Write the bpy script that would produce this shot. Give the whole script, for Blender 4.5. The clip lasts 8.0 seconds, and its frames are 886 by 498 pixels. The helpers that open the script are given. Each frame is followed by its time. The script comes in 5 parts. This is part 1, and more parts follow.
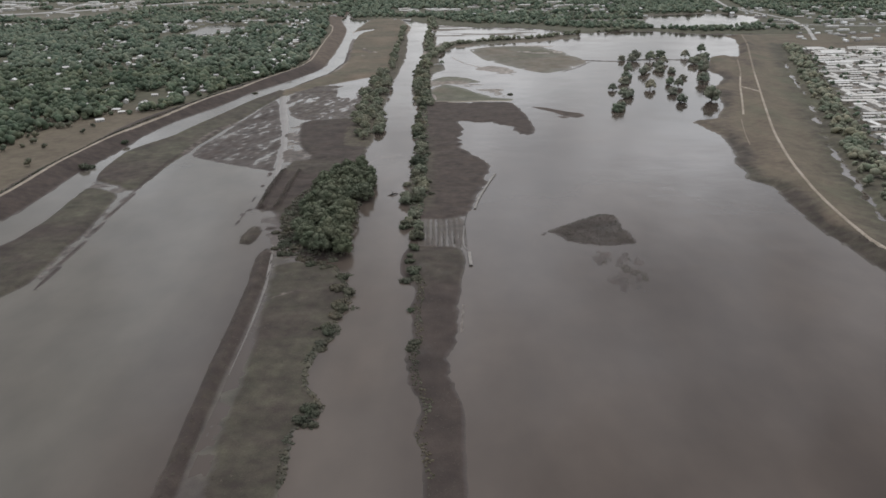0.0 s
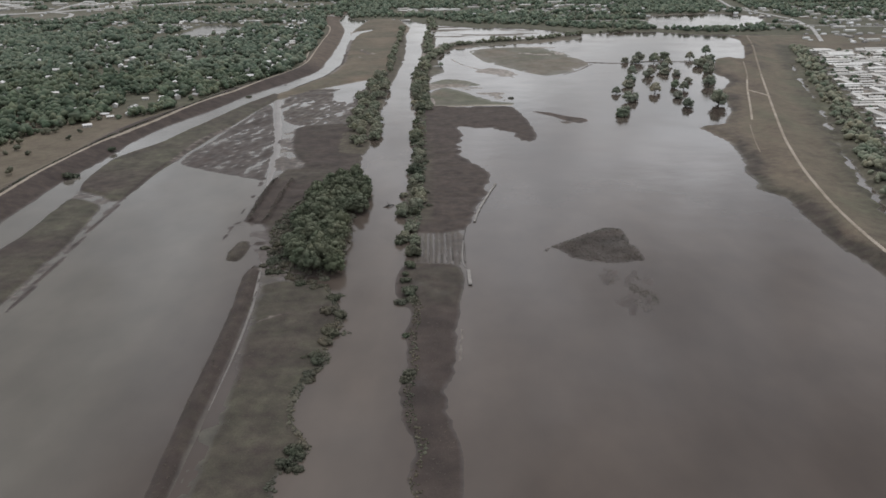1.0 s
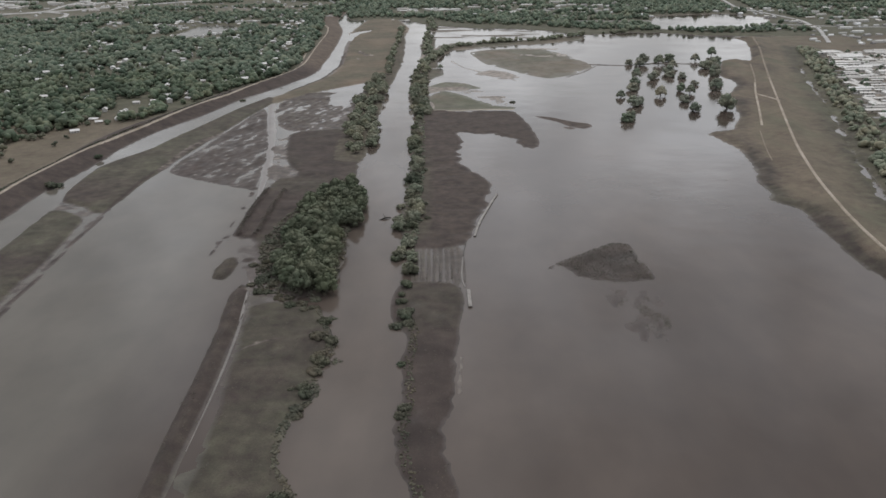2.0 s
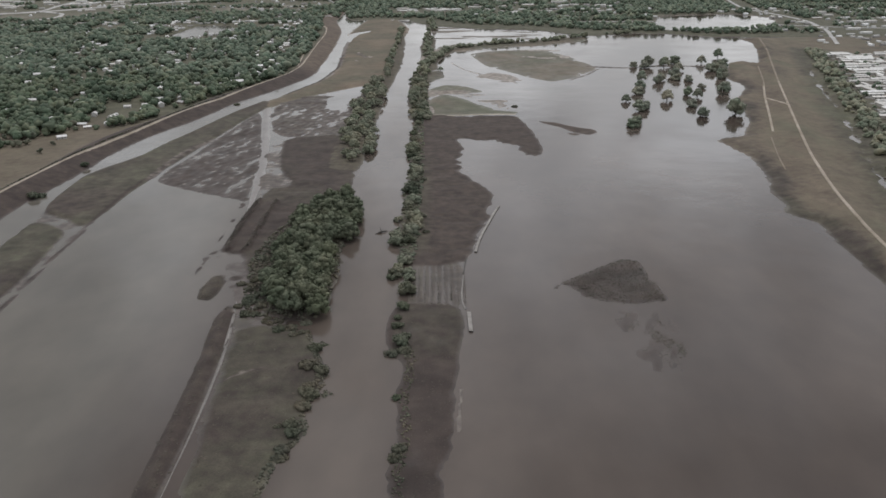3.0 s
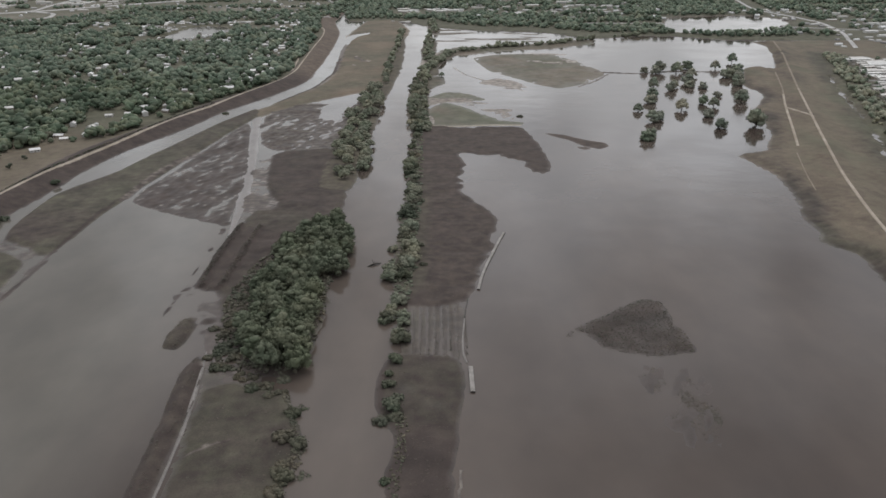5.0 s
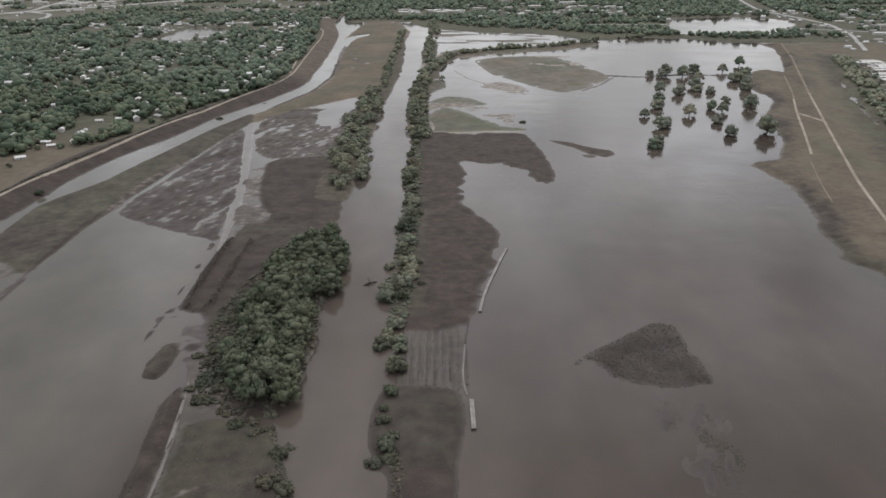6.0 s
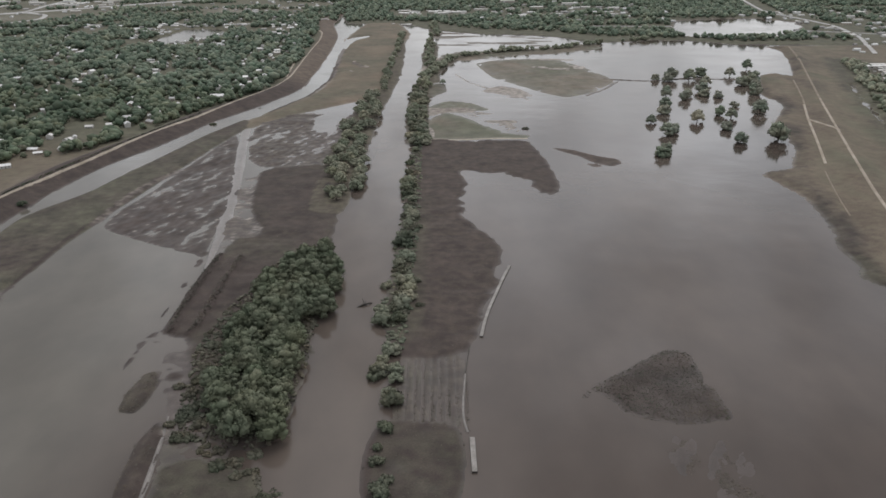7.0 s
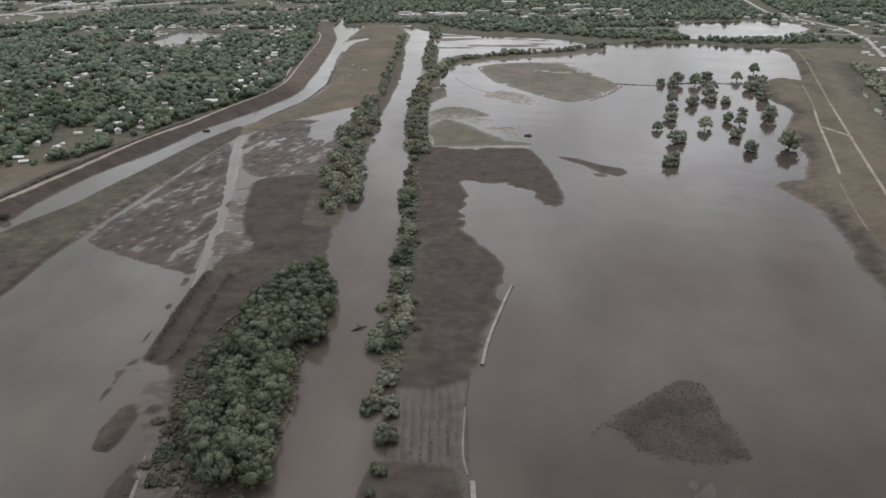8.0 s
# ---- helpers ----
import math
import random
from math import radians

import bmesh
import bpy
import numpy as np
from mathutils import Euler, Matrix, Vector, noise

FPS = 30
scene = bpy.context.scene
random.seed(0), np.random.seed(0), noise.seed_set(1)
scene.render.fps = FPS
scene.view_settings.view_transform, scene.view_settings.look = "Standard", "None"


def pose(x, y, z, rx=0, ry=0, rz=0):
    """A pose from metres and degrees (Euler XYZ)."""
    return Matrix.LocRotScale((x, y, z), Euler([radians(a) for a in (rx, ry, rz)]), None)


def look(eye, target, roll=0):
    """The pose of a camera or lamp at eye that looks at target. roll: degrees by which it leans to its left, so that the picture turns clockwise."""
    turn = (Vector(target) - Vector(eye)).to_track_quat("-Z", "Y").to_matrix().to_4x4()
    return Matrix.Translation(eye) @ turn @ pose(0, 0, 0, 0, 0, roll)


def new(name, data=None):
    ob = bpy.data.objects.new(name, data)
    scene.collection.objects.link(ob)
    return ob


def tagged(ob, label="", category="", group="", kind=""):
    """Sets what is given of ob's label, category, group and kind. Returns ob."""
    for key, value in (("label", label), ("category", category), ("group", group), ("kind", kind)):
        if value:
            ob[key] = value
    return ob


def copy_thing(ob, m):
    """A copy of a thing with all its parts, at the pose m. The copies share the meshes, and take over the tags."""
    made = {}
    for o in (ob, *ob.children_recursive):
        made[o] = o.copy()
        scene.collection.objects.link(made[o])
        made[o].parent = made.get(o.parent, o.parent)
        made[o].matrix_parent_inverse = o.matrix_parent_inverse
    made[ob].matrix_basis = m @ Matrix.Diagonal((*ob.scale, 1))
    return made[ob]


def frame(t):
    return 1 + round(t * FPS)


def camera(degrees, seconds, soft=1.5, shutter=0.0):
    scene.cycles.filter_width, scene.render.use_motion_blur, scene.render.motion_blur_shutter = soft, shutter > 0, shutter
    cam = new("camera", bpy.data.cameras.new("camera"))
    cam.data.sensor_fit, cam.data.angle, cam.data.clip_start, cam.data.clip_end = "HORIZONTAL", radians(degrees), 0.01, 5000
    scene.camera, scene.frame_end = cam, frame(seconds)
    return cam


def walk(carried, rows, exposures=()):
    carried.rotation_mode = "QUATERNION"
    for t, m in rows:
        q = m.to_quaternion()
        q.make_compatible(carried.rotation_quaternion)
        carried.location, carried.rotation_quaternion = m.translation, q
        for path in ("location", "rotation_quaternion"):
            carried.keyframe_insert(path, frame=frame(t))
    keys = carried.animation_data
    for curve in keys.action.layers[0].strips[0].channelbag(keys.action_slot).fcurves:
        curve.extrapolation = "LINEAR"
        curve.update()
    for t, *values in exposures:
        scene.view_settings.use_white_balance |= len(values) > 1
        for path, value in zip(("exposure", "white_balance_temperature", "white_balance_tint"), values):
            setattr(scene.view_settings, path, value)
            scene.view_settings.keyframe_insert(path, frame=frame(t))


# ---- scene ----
UNIT = 1.5                                   # metres to one unit of the plan further down
cam = camera(58.0, 8.0, soft=1.6)
PATH = [
    (0.0, pose(0.00, 0.00, 210.00, 68.320, 0.533, -0.261)),
    (1.0, pose(1.62, 32.70, 210.45, 68.237, 0.528, -0.260)),
    (2.0, pose(3.03, 65.31, 210.80, 68.154, 0.510, -0.220)),
    (3.0, pose(4.26, 97.71, 211.06, 68.074, 0.481, -0.150)),
    (4.0, pose(5.37, 129.75, 211.33, 68.004, 0.445, -0.059)),
    (5.0, pose(6.39, 161.32, 211.60, 67.948, 0.405, 0.044)),
    (6.0, pose(7.38, 192.28, 211.92, 67.911, 0.364, 0.150)),
    (7.0, pose(8.37, 222.50, 212.33, 67.898, 0.326, 0.249)),
    (8.0, pose(9.42, 251.82, 212.85, 67.913, 0.295, 0.333)),
]
walk(cam, PATH, exposures=[(0.0, -0.02), (4.0, 0.0), (8.0, 0.06)])

# ---------- world and sun ----------
SUN_ELEVATION, SUN_AZIMUTH = 63.0, 4.0     # degrees; azimuth clockwise from +y
CLOUD_DECK = (5.65, 5.75, 5.95)              # even light of the cloud cover
world = bpy.data.worlds.new("overcast_sky")
scene.world = world
world.use_nodes = True
wn, wl = world.node_tree.nodes, world.node_tree.links
background = wn["Background"]
sky = wn.new("ShaderNodeTexSky")
sky.sky_type, sky.sun_disc = "NISHITA", False
sky.sun_elevation, sky.sun_rotation = radians(SUN_ELEVATION), radians(SUN_AZIMUTH)
sky.dust_density = 4.0
grey = wn.new("ShaderNodeHueSaturation")
grey.inputs["Saturation"].default_value = 0.35
wl.new(sky.outputs[0], grey.inputs["Color"])
sky_coord = wn.new("ShaderNodeTexCoord")
clouds = wn.new("ShaderNodeTexNoise")
clouds.inputs["Scale"].default_value, clouds.inputs["Detail"].default_value = 4.6, 6.0
drift = wn.new("ShaderNodeMapping")
drift.inputs["Location"].default_value = (0.0, 0.0, 0.0)
wl.new(sky_coord.outputs["Generated"], drift.inputs["Vector"])
wl.new(drift.outputs[0], clouds.inputs["Vector"])
cloud_ramp = wn.new("ShaderNodeMapRange")
cloud_ramp.inputs["From Min"].default_value, cloud_ramp.inputs["From Max"].default_value = 0.36, 0.64
cloud_ramp.inputs["To Min"].default_value, cloud_ramp.inputs["To Max"].default_value = 0.6, 1.36
wl.new(clouds.outputs["Fac"], cloud_ramp.inputs["Value"])
veil = wn.new("ShaderNodeMix")
veil.data_type, veil.blend_type = "RGBA", "MULTIPLY"
veil.inputs["Factor"].default_value = 1.0
deck = wn.new("ShaderNodeMix")
deck.data_type = "RGBA"
deck.inputs["Factor"].default_value = 0.5
deck.inputs["B"].default_value = (CLOUD_DECK[0], CLOUD_DECK[1], CLOUD_DECK[2], 1.0)
wl.new(grey.outputs[0], deck.inputs["A"])
wl.new(deck.outputs["Result"], veil.inputs["A"])
# the cover thins towards the horizon
height = wn.new("ShaderNodeSeparateXYZ")
wl.new(sky_coord.outputs["Generated"], height.inputs[0])
thin = wn.new("ShaderNodeMapRange")
thin.interpolation_type = "SMOOTHSTEP"
thin.inputs["From Min"].default_value, thin.inputs["From Max"].default_value = 0.16, 0.48
thin.inputs["To Min"].default_value, thin.inputs["To Max"].default_value = 1.12, 0.97
wl.new(height.outputs["Z"], thin.inputs["Value"])
cover_light = wn.new("ShaderNodeMath")
cover_light.operation = "MULTIPLY"
wl.new(cloud_ramp.outputs[0], cover_light.inputs[0])
wl.new(thin.outputs[0], cover_light.inputs[1])
wl.new(cover_light.outputs[0], veil.inputs["B"])
wl.new(veil.outputs["Result"], background.inputs["Color"])
background.inputs["Strength"].default_value = 0.15

sun = new("sun", bpy.data.lights.new("sun", "SUN"))
sun.data.energy, sun.data.angle, sun.data.color = 0.5, radians(30), (1.0, 0.98, 0.95)
_e, _a = radians(SUN_ELEVATION), radians(SUN_AZIMUTH)
sun.matrix_world = look((0, 0, 400), (-math.sin(_a) * math.cos(_e) * 100, -math.cos(_a) * math.cos(_e) * 100, 400 - math.sin(_e) * 100))


# ---------- materials ----------
def material(name, roughness=0.8):
    m = bpy.data.materials.new(name)
    m.use_nodes = True
    nodes, links = m.node_tree.nodes, m.node_tree.links
    shader = nodes["Principled BSDF"]
    shader.inputs["Roughness"].default_value = roughness
    return m, nodes, links, shader


def noise_node(nodes, links, scale, detail=5.0, stretch=None, vector=None):
    """Fractal noise over the place (scale in cycles per unit of the plan)."""
    if vector is None:
        vector = nodes.new("ShaderNodeNewGeometry").outputs["Position"]
    if stretch:
        mapping = nodes.new("ShaderNodeMapping")
        mapping.inputs["Scale"].default_value = stretch
        links.new(vector, mapping.inputs["Vector"])
        vector = mapping.outputs[0]
    n = nodes.new("ShaderNodeTexNoise")
    n.inputs["Scale"].default_value, n.inputs["Detail"].default_value = scale / UNIT, detail
    links.new(vector, n.inputs["Vector"])
    return n.outputs["Fac"]


def ramp(nodes, links, value, stops):
    r = nodes.new("ShaderNodeValToRGB")
    while len(r.color_ramp.elements) < len(stops):
        r.color_ramp.elements.new(0.5)
    for e, (p, c) in zip(r.color_ramp.elements, stops):
        e.position, e.color = p, (*c, 1.0) if len(c) == 3 else c
    links.new(value, r.inputs["Fac"])
    return r.outputs["Color"]


def mix(nodes, links, factor, a, b, blend="MIX"):
    n = nodes.new("ShaderNodeMix")
    n.data_type, n.blend_type = "RGBA", blend
    for key, value in (("Factor", factor), ("A", a), ("B", b)):
        if isinstance(value, (int, float)):
            n.inputs[key].default_value = value
        elif isinstance(value, tuple):
            n.inputs[key].default_value = (*value, 1.0)
        else:
            links.new(value, n.inputs[key])
    return n.outputs["Result"]


def bump(nodes, links, shader, value, strength, distance):
    b = nodes.new("ShaderNodeBump")
    b.inputs["Strength"].default_value, b.inputs["Distance"].default_value = strength, distance * UNIT
    links.new(value, b.inputs["Height"])
    links.new(b.outputs[0], shader.inputs["Normal"])


def two_tone(name, dark, light, scale, fine, roughness=0.85, relief=0.05, stretch=None):
    """A surface with blotches at one scale and grain at another."""
    m, nodes, links, shader = material(name, roughness)
    big, small = noise_node(nodes, links, scale, 4.0, stretch), noise_node(nodes, links, fine, 5.0, stretch)
    base = ramp(nodes, links, big, [(0.32, dark), (0.68, light)])
    grain = ramp(nodes, links, small, [(0.25, (0.72, 0.72, 0.72)), (0.75, (1.2, 1.2, 1.2))])
    links.new(mix(nodes, links, 1.0, base, grain, "MULTIPLY"), shader.inputs["Base Color"])
    bump(nodes, links, shader, small, 0.6, relief)
    return m


def ground_material():
    """Mud, dry grass, green grass and pale silt, laid by the cover attribute of the land."""
    m, nodes, links, shader = material("flood_plain_soil", 0.85)
    cover = nodes.new("ShaderNodeAttribute")
    cover.attribute_name = "cover"
    split = nodes.new("ShaderNodeSeparateColor")
    links.new(cover.outputs["Color"], split.inputs["Color"])
    big = noise_node(nodes, links, 0.035, 5.0)
    blotch = noise_node(nodes, links, 0.08, 5.0)
    mid = noise_node(nodes, links, 0.22, 6.0)
    fine = noise_node(nodes, links, 1.7, 6.0)
    mud = ramp(nodes, links, blotch, [(0.3, (0.035, 0.0255, 0.0225)), (0.7, (0.065, 0.0485, 0.0425))])
    green = ramp(nodes, links, blotch, [(0.3, (0.066, 0.068, 0.043)), (0.7, (0.118, 0.118, 0.078))])
    tan = ramp(nodes, links, big, [(0.3, (0.134, 0.100, 0.072)), (0.7, (0.196, 0.152, 0.112))])
    silt = ramp(nodes, links, mid, [(0.3, (0.24, 0.21, 0.185)), (0.7, (0.40, 0.36, 0.32))])
    rough_edge = ramp(nodes, links, mid, [(0.25, (0, 0, 0)), (0.75, (1, 1, 1))])

    def patchy(channel):
        add = nodes.new("ShaderNodeMath")
        add.operation = "MULTIPLY_ADD"
        add.inputs[1].default_value, add.use_clamp = 0.5, True
        sub = nodes.new("ShaderNodeMath")
        sub.operation, sub.inputs[1].default_value = "SUBTRACT", 0.25
        links.new(rough_edge, add.inputs[0])
        links.new(channel, sub.inputs[0])
        links.new(sub.outputs[0], add.inputs[2])
        gate = nodes.new("ShaderNodeMath")
        gate.operation, gate.use_clamp = "MULTIPLY", True
        four = nodes.new("ShaderNodeMath")
        four.operation, four.use_clamp, four.inputs[1].default_value = "MULTIPLY", True, 4.0
        links.new(channel, four.inputs[0])
        links.new(add.outputs[0], gate.inputs[0])
        links.new(four.outputs[0], gate.inputs[1])
        return gate.outputs[0]
    colour = mix(nodes, links, patchy(split.outputs[1]), mud, tan)
    colour = mix(nodes, links, patchy(split.outputs[0]), colour, green)
    colour = mix(nodes, links, patchy(split.outputs[2]), colour, silt)
    grain = ramp(nodes, links, fine, [(0.25, (0.78, 0.78, 0.78)), (0.75, (1.18, 1.18, 1.18))])
    tussock = ramp(nodes, links, mid, [(0.3, (0.92, 0.915, 0.91)), (0.7, (1.08, 1.08, 1.075))])
    colour = mix(nodes, links, 1.0, colour, tussock, "MULTIPLY")
    links.new(mix(nodes, links, 1.0, colour, grain, "MULTIPLY"), shader.inputs["Base Color"])
    place = nodes.new("ShaderNodeSeparateXYZ")
    links.new(nodes.new("ShaderNodeNewGeometry").outputs["Position"], place.inputs[0])
    damp = nodes.new("ShaderNodeMapRange")
    damp.inputs["From Min"].default_value, damp.inputs["From Max"].default_value = 0.05 * UNIT, 0.5 * UNIT
    damp.inputs["To Min"].default_value, damp.inputs["To Max"].default_value = 0.6, 0.95
    links.new(place.outputs["Z"], damp.inputs["Value"])
    links.new(damp.outputs[0], shader.inputs["Roughness"])
    bump(nodes, links, shader, mix(nodes, links, 0.5, mid, fine), 0.35, 0.10)
    return m


def water_material():
    """Silty flood water: brown in the depth, with the sky on it and a light ruffle."""
    m, nodes, links, shader = material("silty_water", 0.1)
    drift = noise_node(nodes, links, 0.012, 5.0, (1.0, 0.45, 1.0))
    silty = ramp(nodes, links, drift, [(0.3, (0.060, 0.0475, 0.0415)), (0.7, (0.104, 0.084, 0.072))])
    still = ramp(nodes, links, drift, [(0.3, (0.102, 0.093, 0.080)), (0.7, (0.136, 0.124, 0.107))])
    # the backwater behind the old dyke is stiller and greyer than the river
    place = nodes.new("ShaderNodeSeparateXYZ")
    links.new(nodes.new("ShaderNodeNewGeometry").outputs["Position"], place.inputs[0])
    side = nodes.new("ShaderNodeMapRange")
    side.inputs["From Min"].default_value, side.inputs["From Max"].default_value = -75.0 * UNIT, -120.0 * UNIT
    links.new(place.outputs["X"], side.inputs["Value"])
    # the running river carries the most silt
    offset = nodes.new("ShaderNodeMath")
    offset.operation, offset.inputs[1].default_value = "ADD", 31.0 * UNIT
    links.new(place.outputs["X"], offset.inputs[0])
    away = nodes.new("ShaderNodeMath")
    away.operation = "ABSOLUTE"
    links.new(offset.outputs[0], away.inputs[0])
    run = nodes.new("ShaderNodeMapRange")
    run.inputs["From Min"].default_value, run.inputs["From Max"].default_value = 20.0 * UNIT, 9.0 * UNIT
    links.new(away.outputs[0], run.inputs["Value"])
    laden = ramp(nodes, links, drift, [(0.3, (0.088, 0.072, 0.062)), (0.7, (0.126, 0.104, 0.089))])
    colour = mix(nodes, links, run.outputs[0], silty, laden)
    # lighter and darker reflection of ruffled patches put into the water colour
    sheen_mottle = ramp(nodes, links, noise_node(nodes, links, 0.055, 6.0, (1.0, 0.6, 1.0)), [(0.3, (0.90, 0.90, 0.90)), (0.7, (1.10, 1.09, 1.08))])
    links.new(mix(nodes, links, 1.0, mix(nodes, links, side.outputs[0], colour, still), sheen_mottle, "MULTIPLY"), shader.inputs["Base Color"])
    shader.inputs["IOR"].default_value = 1.33
    calm = noise_node(nodes, links, 0.02, 4.0)
    gloss = nodes.new("ShaderNodeMapRange")
    gloss.inputs["From Min"].default_value, gloss.inputs["From Max"].default_value = 0.35, 0.65
    gloss.inputs["To Min"].default_value, gloss.inputs["To Max"].default_value = 0.03, 0.16
    links.new(calm, gloss.inputs["Value"])
    links.new(gloss.outputs[0], shader.inputs["Roughness"])
    ruffle = nodes.new("ShaderNodeBump")
    ruffle.inputs["Strength"].default_value, ruffle.inputs["Distance"].default_value = 0.12, 0.12 * UNIT
    links.new(noise_node(nodes, links, 0.6, 3.0), ruffle.inputs["Height"])
    boils = nodes.new("ShaderNodeBump")
    boils.inputs["Strength"].default_value, boils.inputs["Distance"].default_value = 0.5, 0.5
    links.new(noise_node(nodes, links, 0.04, 3.0), boils.inputs["Height"])
    links.new(ruffle.outputs[0], boils.inputs["Normal"])
    links.new(boils.outputs[0], shader.inputs["Normal"])
    return m


def foliage_material(name, dark, light, uneven=1.0):
    m, nodes, links, shader = material(name, 0.75)
    geometry = nodes.new("ShaderNodeNewGeometry")
    info = nodes.new("ShaderNodeObjectInfo")
    leaf = ramp(nodes, links, geometry.outputs["Random Per Island"], [(0.0, dark), (1.0, light)])
    whole = ramp(nodes, links, info.outputs["Random"], [(0.0, (0.78, 0.85, 0.75)), (0.5, (1.0, 1.0, 1.0)), (1.0, (1.12, 1.1, 1.05))])
    patch = ramp(nodes, links, noise_node(nodes, links, 0.035, 5.0), [(0.28, (0.66, 0.73, 0.72)), (0.5, (1.0, 1.0, 1.0)), (0.72, (1.36, 1.24, 1.18))])
    autumn = ramp(nodes, links, noise_node(nodes, links, 0.11, 3.0), [(0.35, (0.90, 1.02, 0.98)), (0.55, (1.0, 1.0, 1.0)), (0.75, (1.12, 1.03, 0.96))])
    leaf = mix(nodes, links, uneven, leaf, autumn, "MULTIPLY")
    colour = mix(nodes, links, uneven, mix(nodes, links, uneven, leaf, whole, "MULTIPLY"), patch, "MULTIPLY")
    links.new(colour, shader.inputs["Base Color"])
    shader.inputs["Specular IOR Level"].default_value = 0.25
    bump(nodes, links, shader, noise_node(nodes, links, 2.2, 4.0), 0.5, 0.2)
    return m


def painted(name, tones, roughness=0.6):
    """Weathered paint or sheet, its tone picked per object."""
    m, nodes, links, shader = material(name, roughness)
    info = nodes.new("ShaderNodeObjectInfo")
    tone = ramp(nodes, links, info.outputs["Random"], [(i / max(1, len(tones) - 1), c) for i, c in enumerate(tones)])
    stain = ramp(nodes, links, noise_node(nodes, links, 0.5, 5.0), [(0.3, (0.75, 0.74, 0.72)), (0.65, (1.0, 1.0, 1.0))])
    links.new(mix(nodes, links, 1.0, tone, stain, "MULTIPLY"), shader.inputs["Base Color"])
    return m


SOIL, WATER = ground_material(), water_material()
LEAF_GROVE = foliage_material("grove_leaves", (0.111, 0.122, 0.082), (0.136, 0.148, 0.102), 0.6)
LEAF_BANK = foliage_material("river_bank_leaves", (0.166, 0.170, 0.126), (0.222, 0.224, 0.170), 0.65)
LEAF_ROW = foliage_material("tangled_hedge_leaves", (0.146, 0.154, 0.116), (0.222, 0.228, 0.178))
LEAF_FLOOD = foliage_material("flooded_tree_leaves", (0.184, 0.188, 0.150), (0.254, 0.258, 0.212))
LEAF_SCRUB = foliage_material("scrub_leaves", (0.082, 0.087, 0.064), (0.126, 0.130, 0.096))
# nearer suburb leaves darker; the hazed copy has distance haze put into its colour
LEAF_NEAR = foliage_material("near_town_leaves", (0.064, 0.084, 0.058), (0.132, 0.158, 0.108))
LEAF_TOWN_HAZED = foliage_material("hazed_town_leaves", (0.086, 0.110, 0.082), (0.176, 0.206, 0.154))
LEAF_LOW = foliage_material("muddy_bush_leaves", (0.074, 0.070, 0.053), (0.112, 0.104, 0.080))
REED = foliage_material("drowned_reeds", (0.056, 0.048, 0.040), (0.090, 0.078, 0.064))
BARK = two_tone("bark", (0.045, 0.035, 0.028), (0.095, 0.078, 0.062), 0.8, 6.0, 0.9, 0.03)
DRIFTWOOD_AND_SHADE = two_tone("driftwood", (0.03, 0.026, 0.022), (0.07, 0.06, 0.05), 0.8, 6.0, 0.7, 0.03)
TRACK = two_tone("dirt_track", (0.26, 0.22, 0.17), (0.40, 0.35, 0.29), 0.08, 0.9, 0.9, 0.05)
FAINT = two_tone("worn_grass_track", (0.17, 0.14, 0.105), (0.25, 0.21, 0.16), 0.08, 0.9, 0.9, 0.05)
PALE_SILT = two_tone("drying_silt", (0.12, 0.108, 0.098), (0.22, 0.20, 0.185), 0.08, 0.7, 0.5, 0.03)
SILT = two_tone("wet_silt", (0.125, 0.108, 0.097), (0.185, 0.163, 0.149), 0.06, 0.5, 0.3, 0.03)
ASPHALT = two_tone("pale_road", (0.20, 0.195, 0.19), (0.31, 0.30, 0.295), 0.03, 0.6, 0.8, 0.02)
HIGHWAY = two_tone("bleached_highway", (0.32, 0.31, 0.30), (0.46, 0.45, 0.44), 0.03, 0.6, 0.8, 0.02)
CONCRETE = two_tone("old_concrete", (0.20, 0.185, 0.17), (0.33, 0.31, 0.29), 0.3, 2.5, 0.85, 0.03)
HOUSE_WALL = painted("house_wall_paint", [(0.55, 0.53, 0.50), (0.70, 0.69, 0.67), (0.42, 0.36, 0.30), (0.78, 0.78, 0.77)])
HOUSE_ROOF = painted("house_roof_sheet", [(0.72, 0.72, 0.72), (0.40, 0.39, 0.39), (0.82, 0.82, 0.81), (0.62, 0.60, 0.58), (0.80, 0.80, 0.82)], 0.5)
FAR_ROOF, _n, _l, _s = material("mixed_pale_roofs", 0.6)
_l.new(ramp(_n, _l, _n.new("ShaderNodeNewGeometry").outputs["Random Per Island"], [(0.0, (0.22, 0.21, 0.20)), (0.45, (0.40, 0.39, 0.38)), (0.8, (0.66, 0.66, 0.65)), (1.0, (0.82, 0.82, 0.82))]), _s.inputs["Base Color"])
HOME_ROOF = painted("mobile_home_roof", [(0.58, 0.57, 0.55), (0.78, 0.78, 0.76), (0.36, 0.35, 0.33), (0.72, 0.70, 0.67), (0.50, 0.48, 0.45), (0.80, 0.80, 0.79)], 0.5)
GLASS = painted("dark_window_glass", [(0.03, 0.035, 0.04), (0.05, 0.055, 0.06)], 0.15)
STEEL = painted("galvanised_steel", [(0.42, 0.43, 0.44), (0.50, 0.50, 0.51)], 0.45)


# ---------- building blocks ----------
def lattice(ix, iy, seed):
    h = (ix.astype(np.int64) * 374761393 + iy.astype(np.int64) * 668265263 + seed * 982451653) & 0xFFFFFFFF
    h = ((h ^ (h >> 13)) * 1274126177) & 0xFFFFFFFF
    return ((h ^ (h >> 16)) & 0xFFFF) / 65535.0


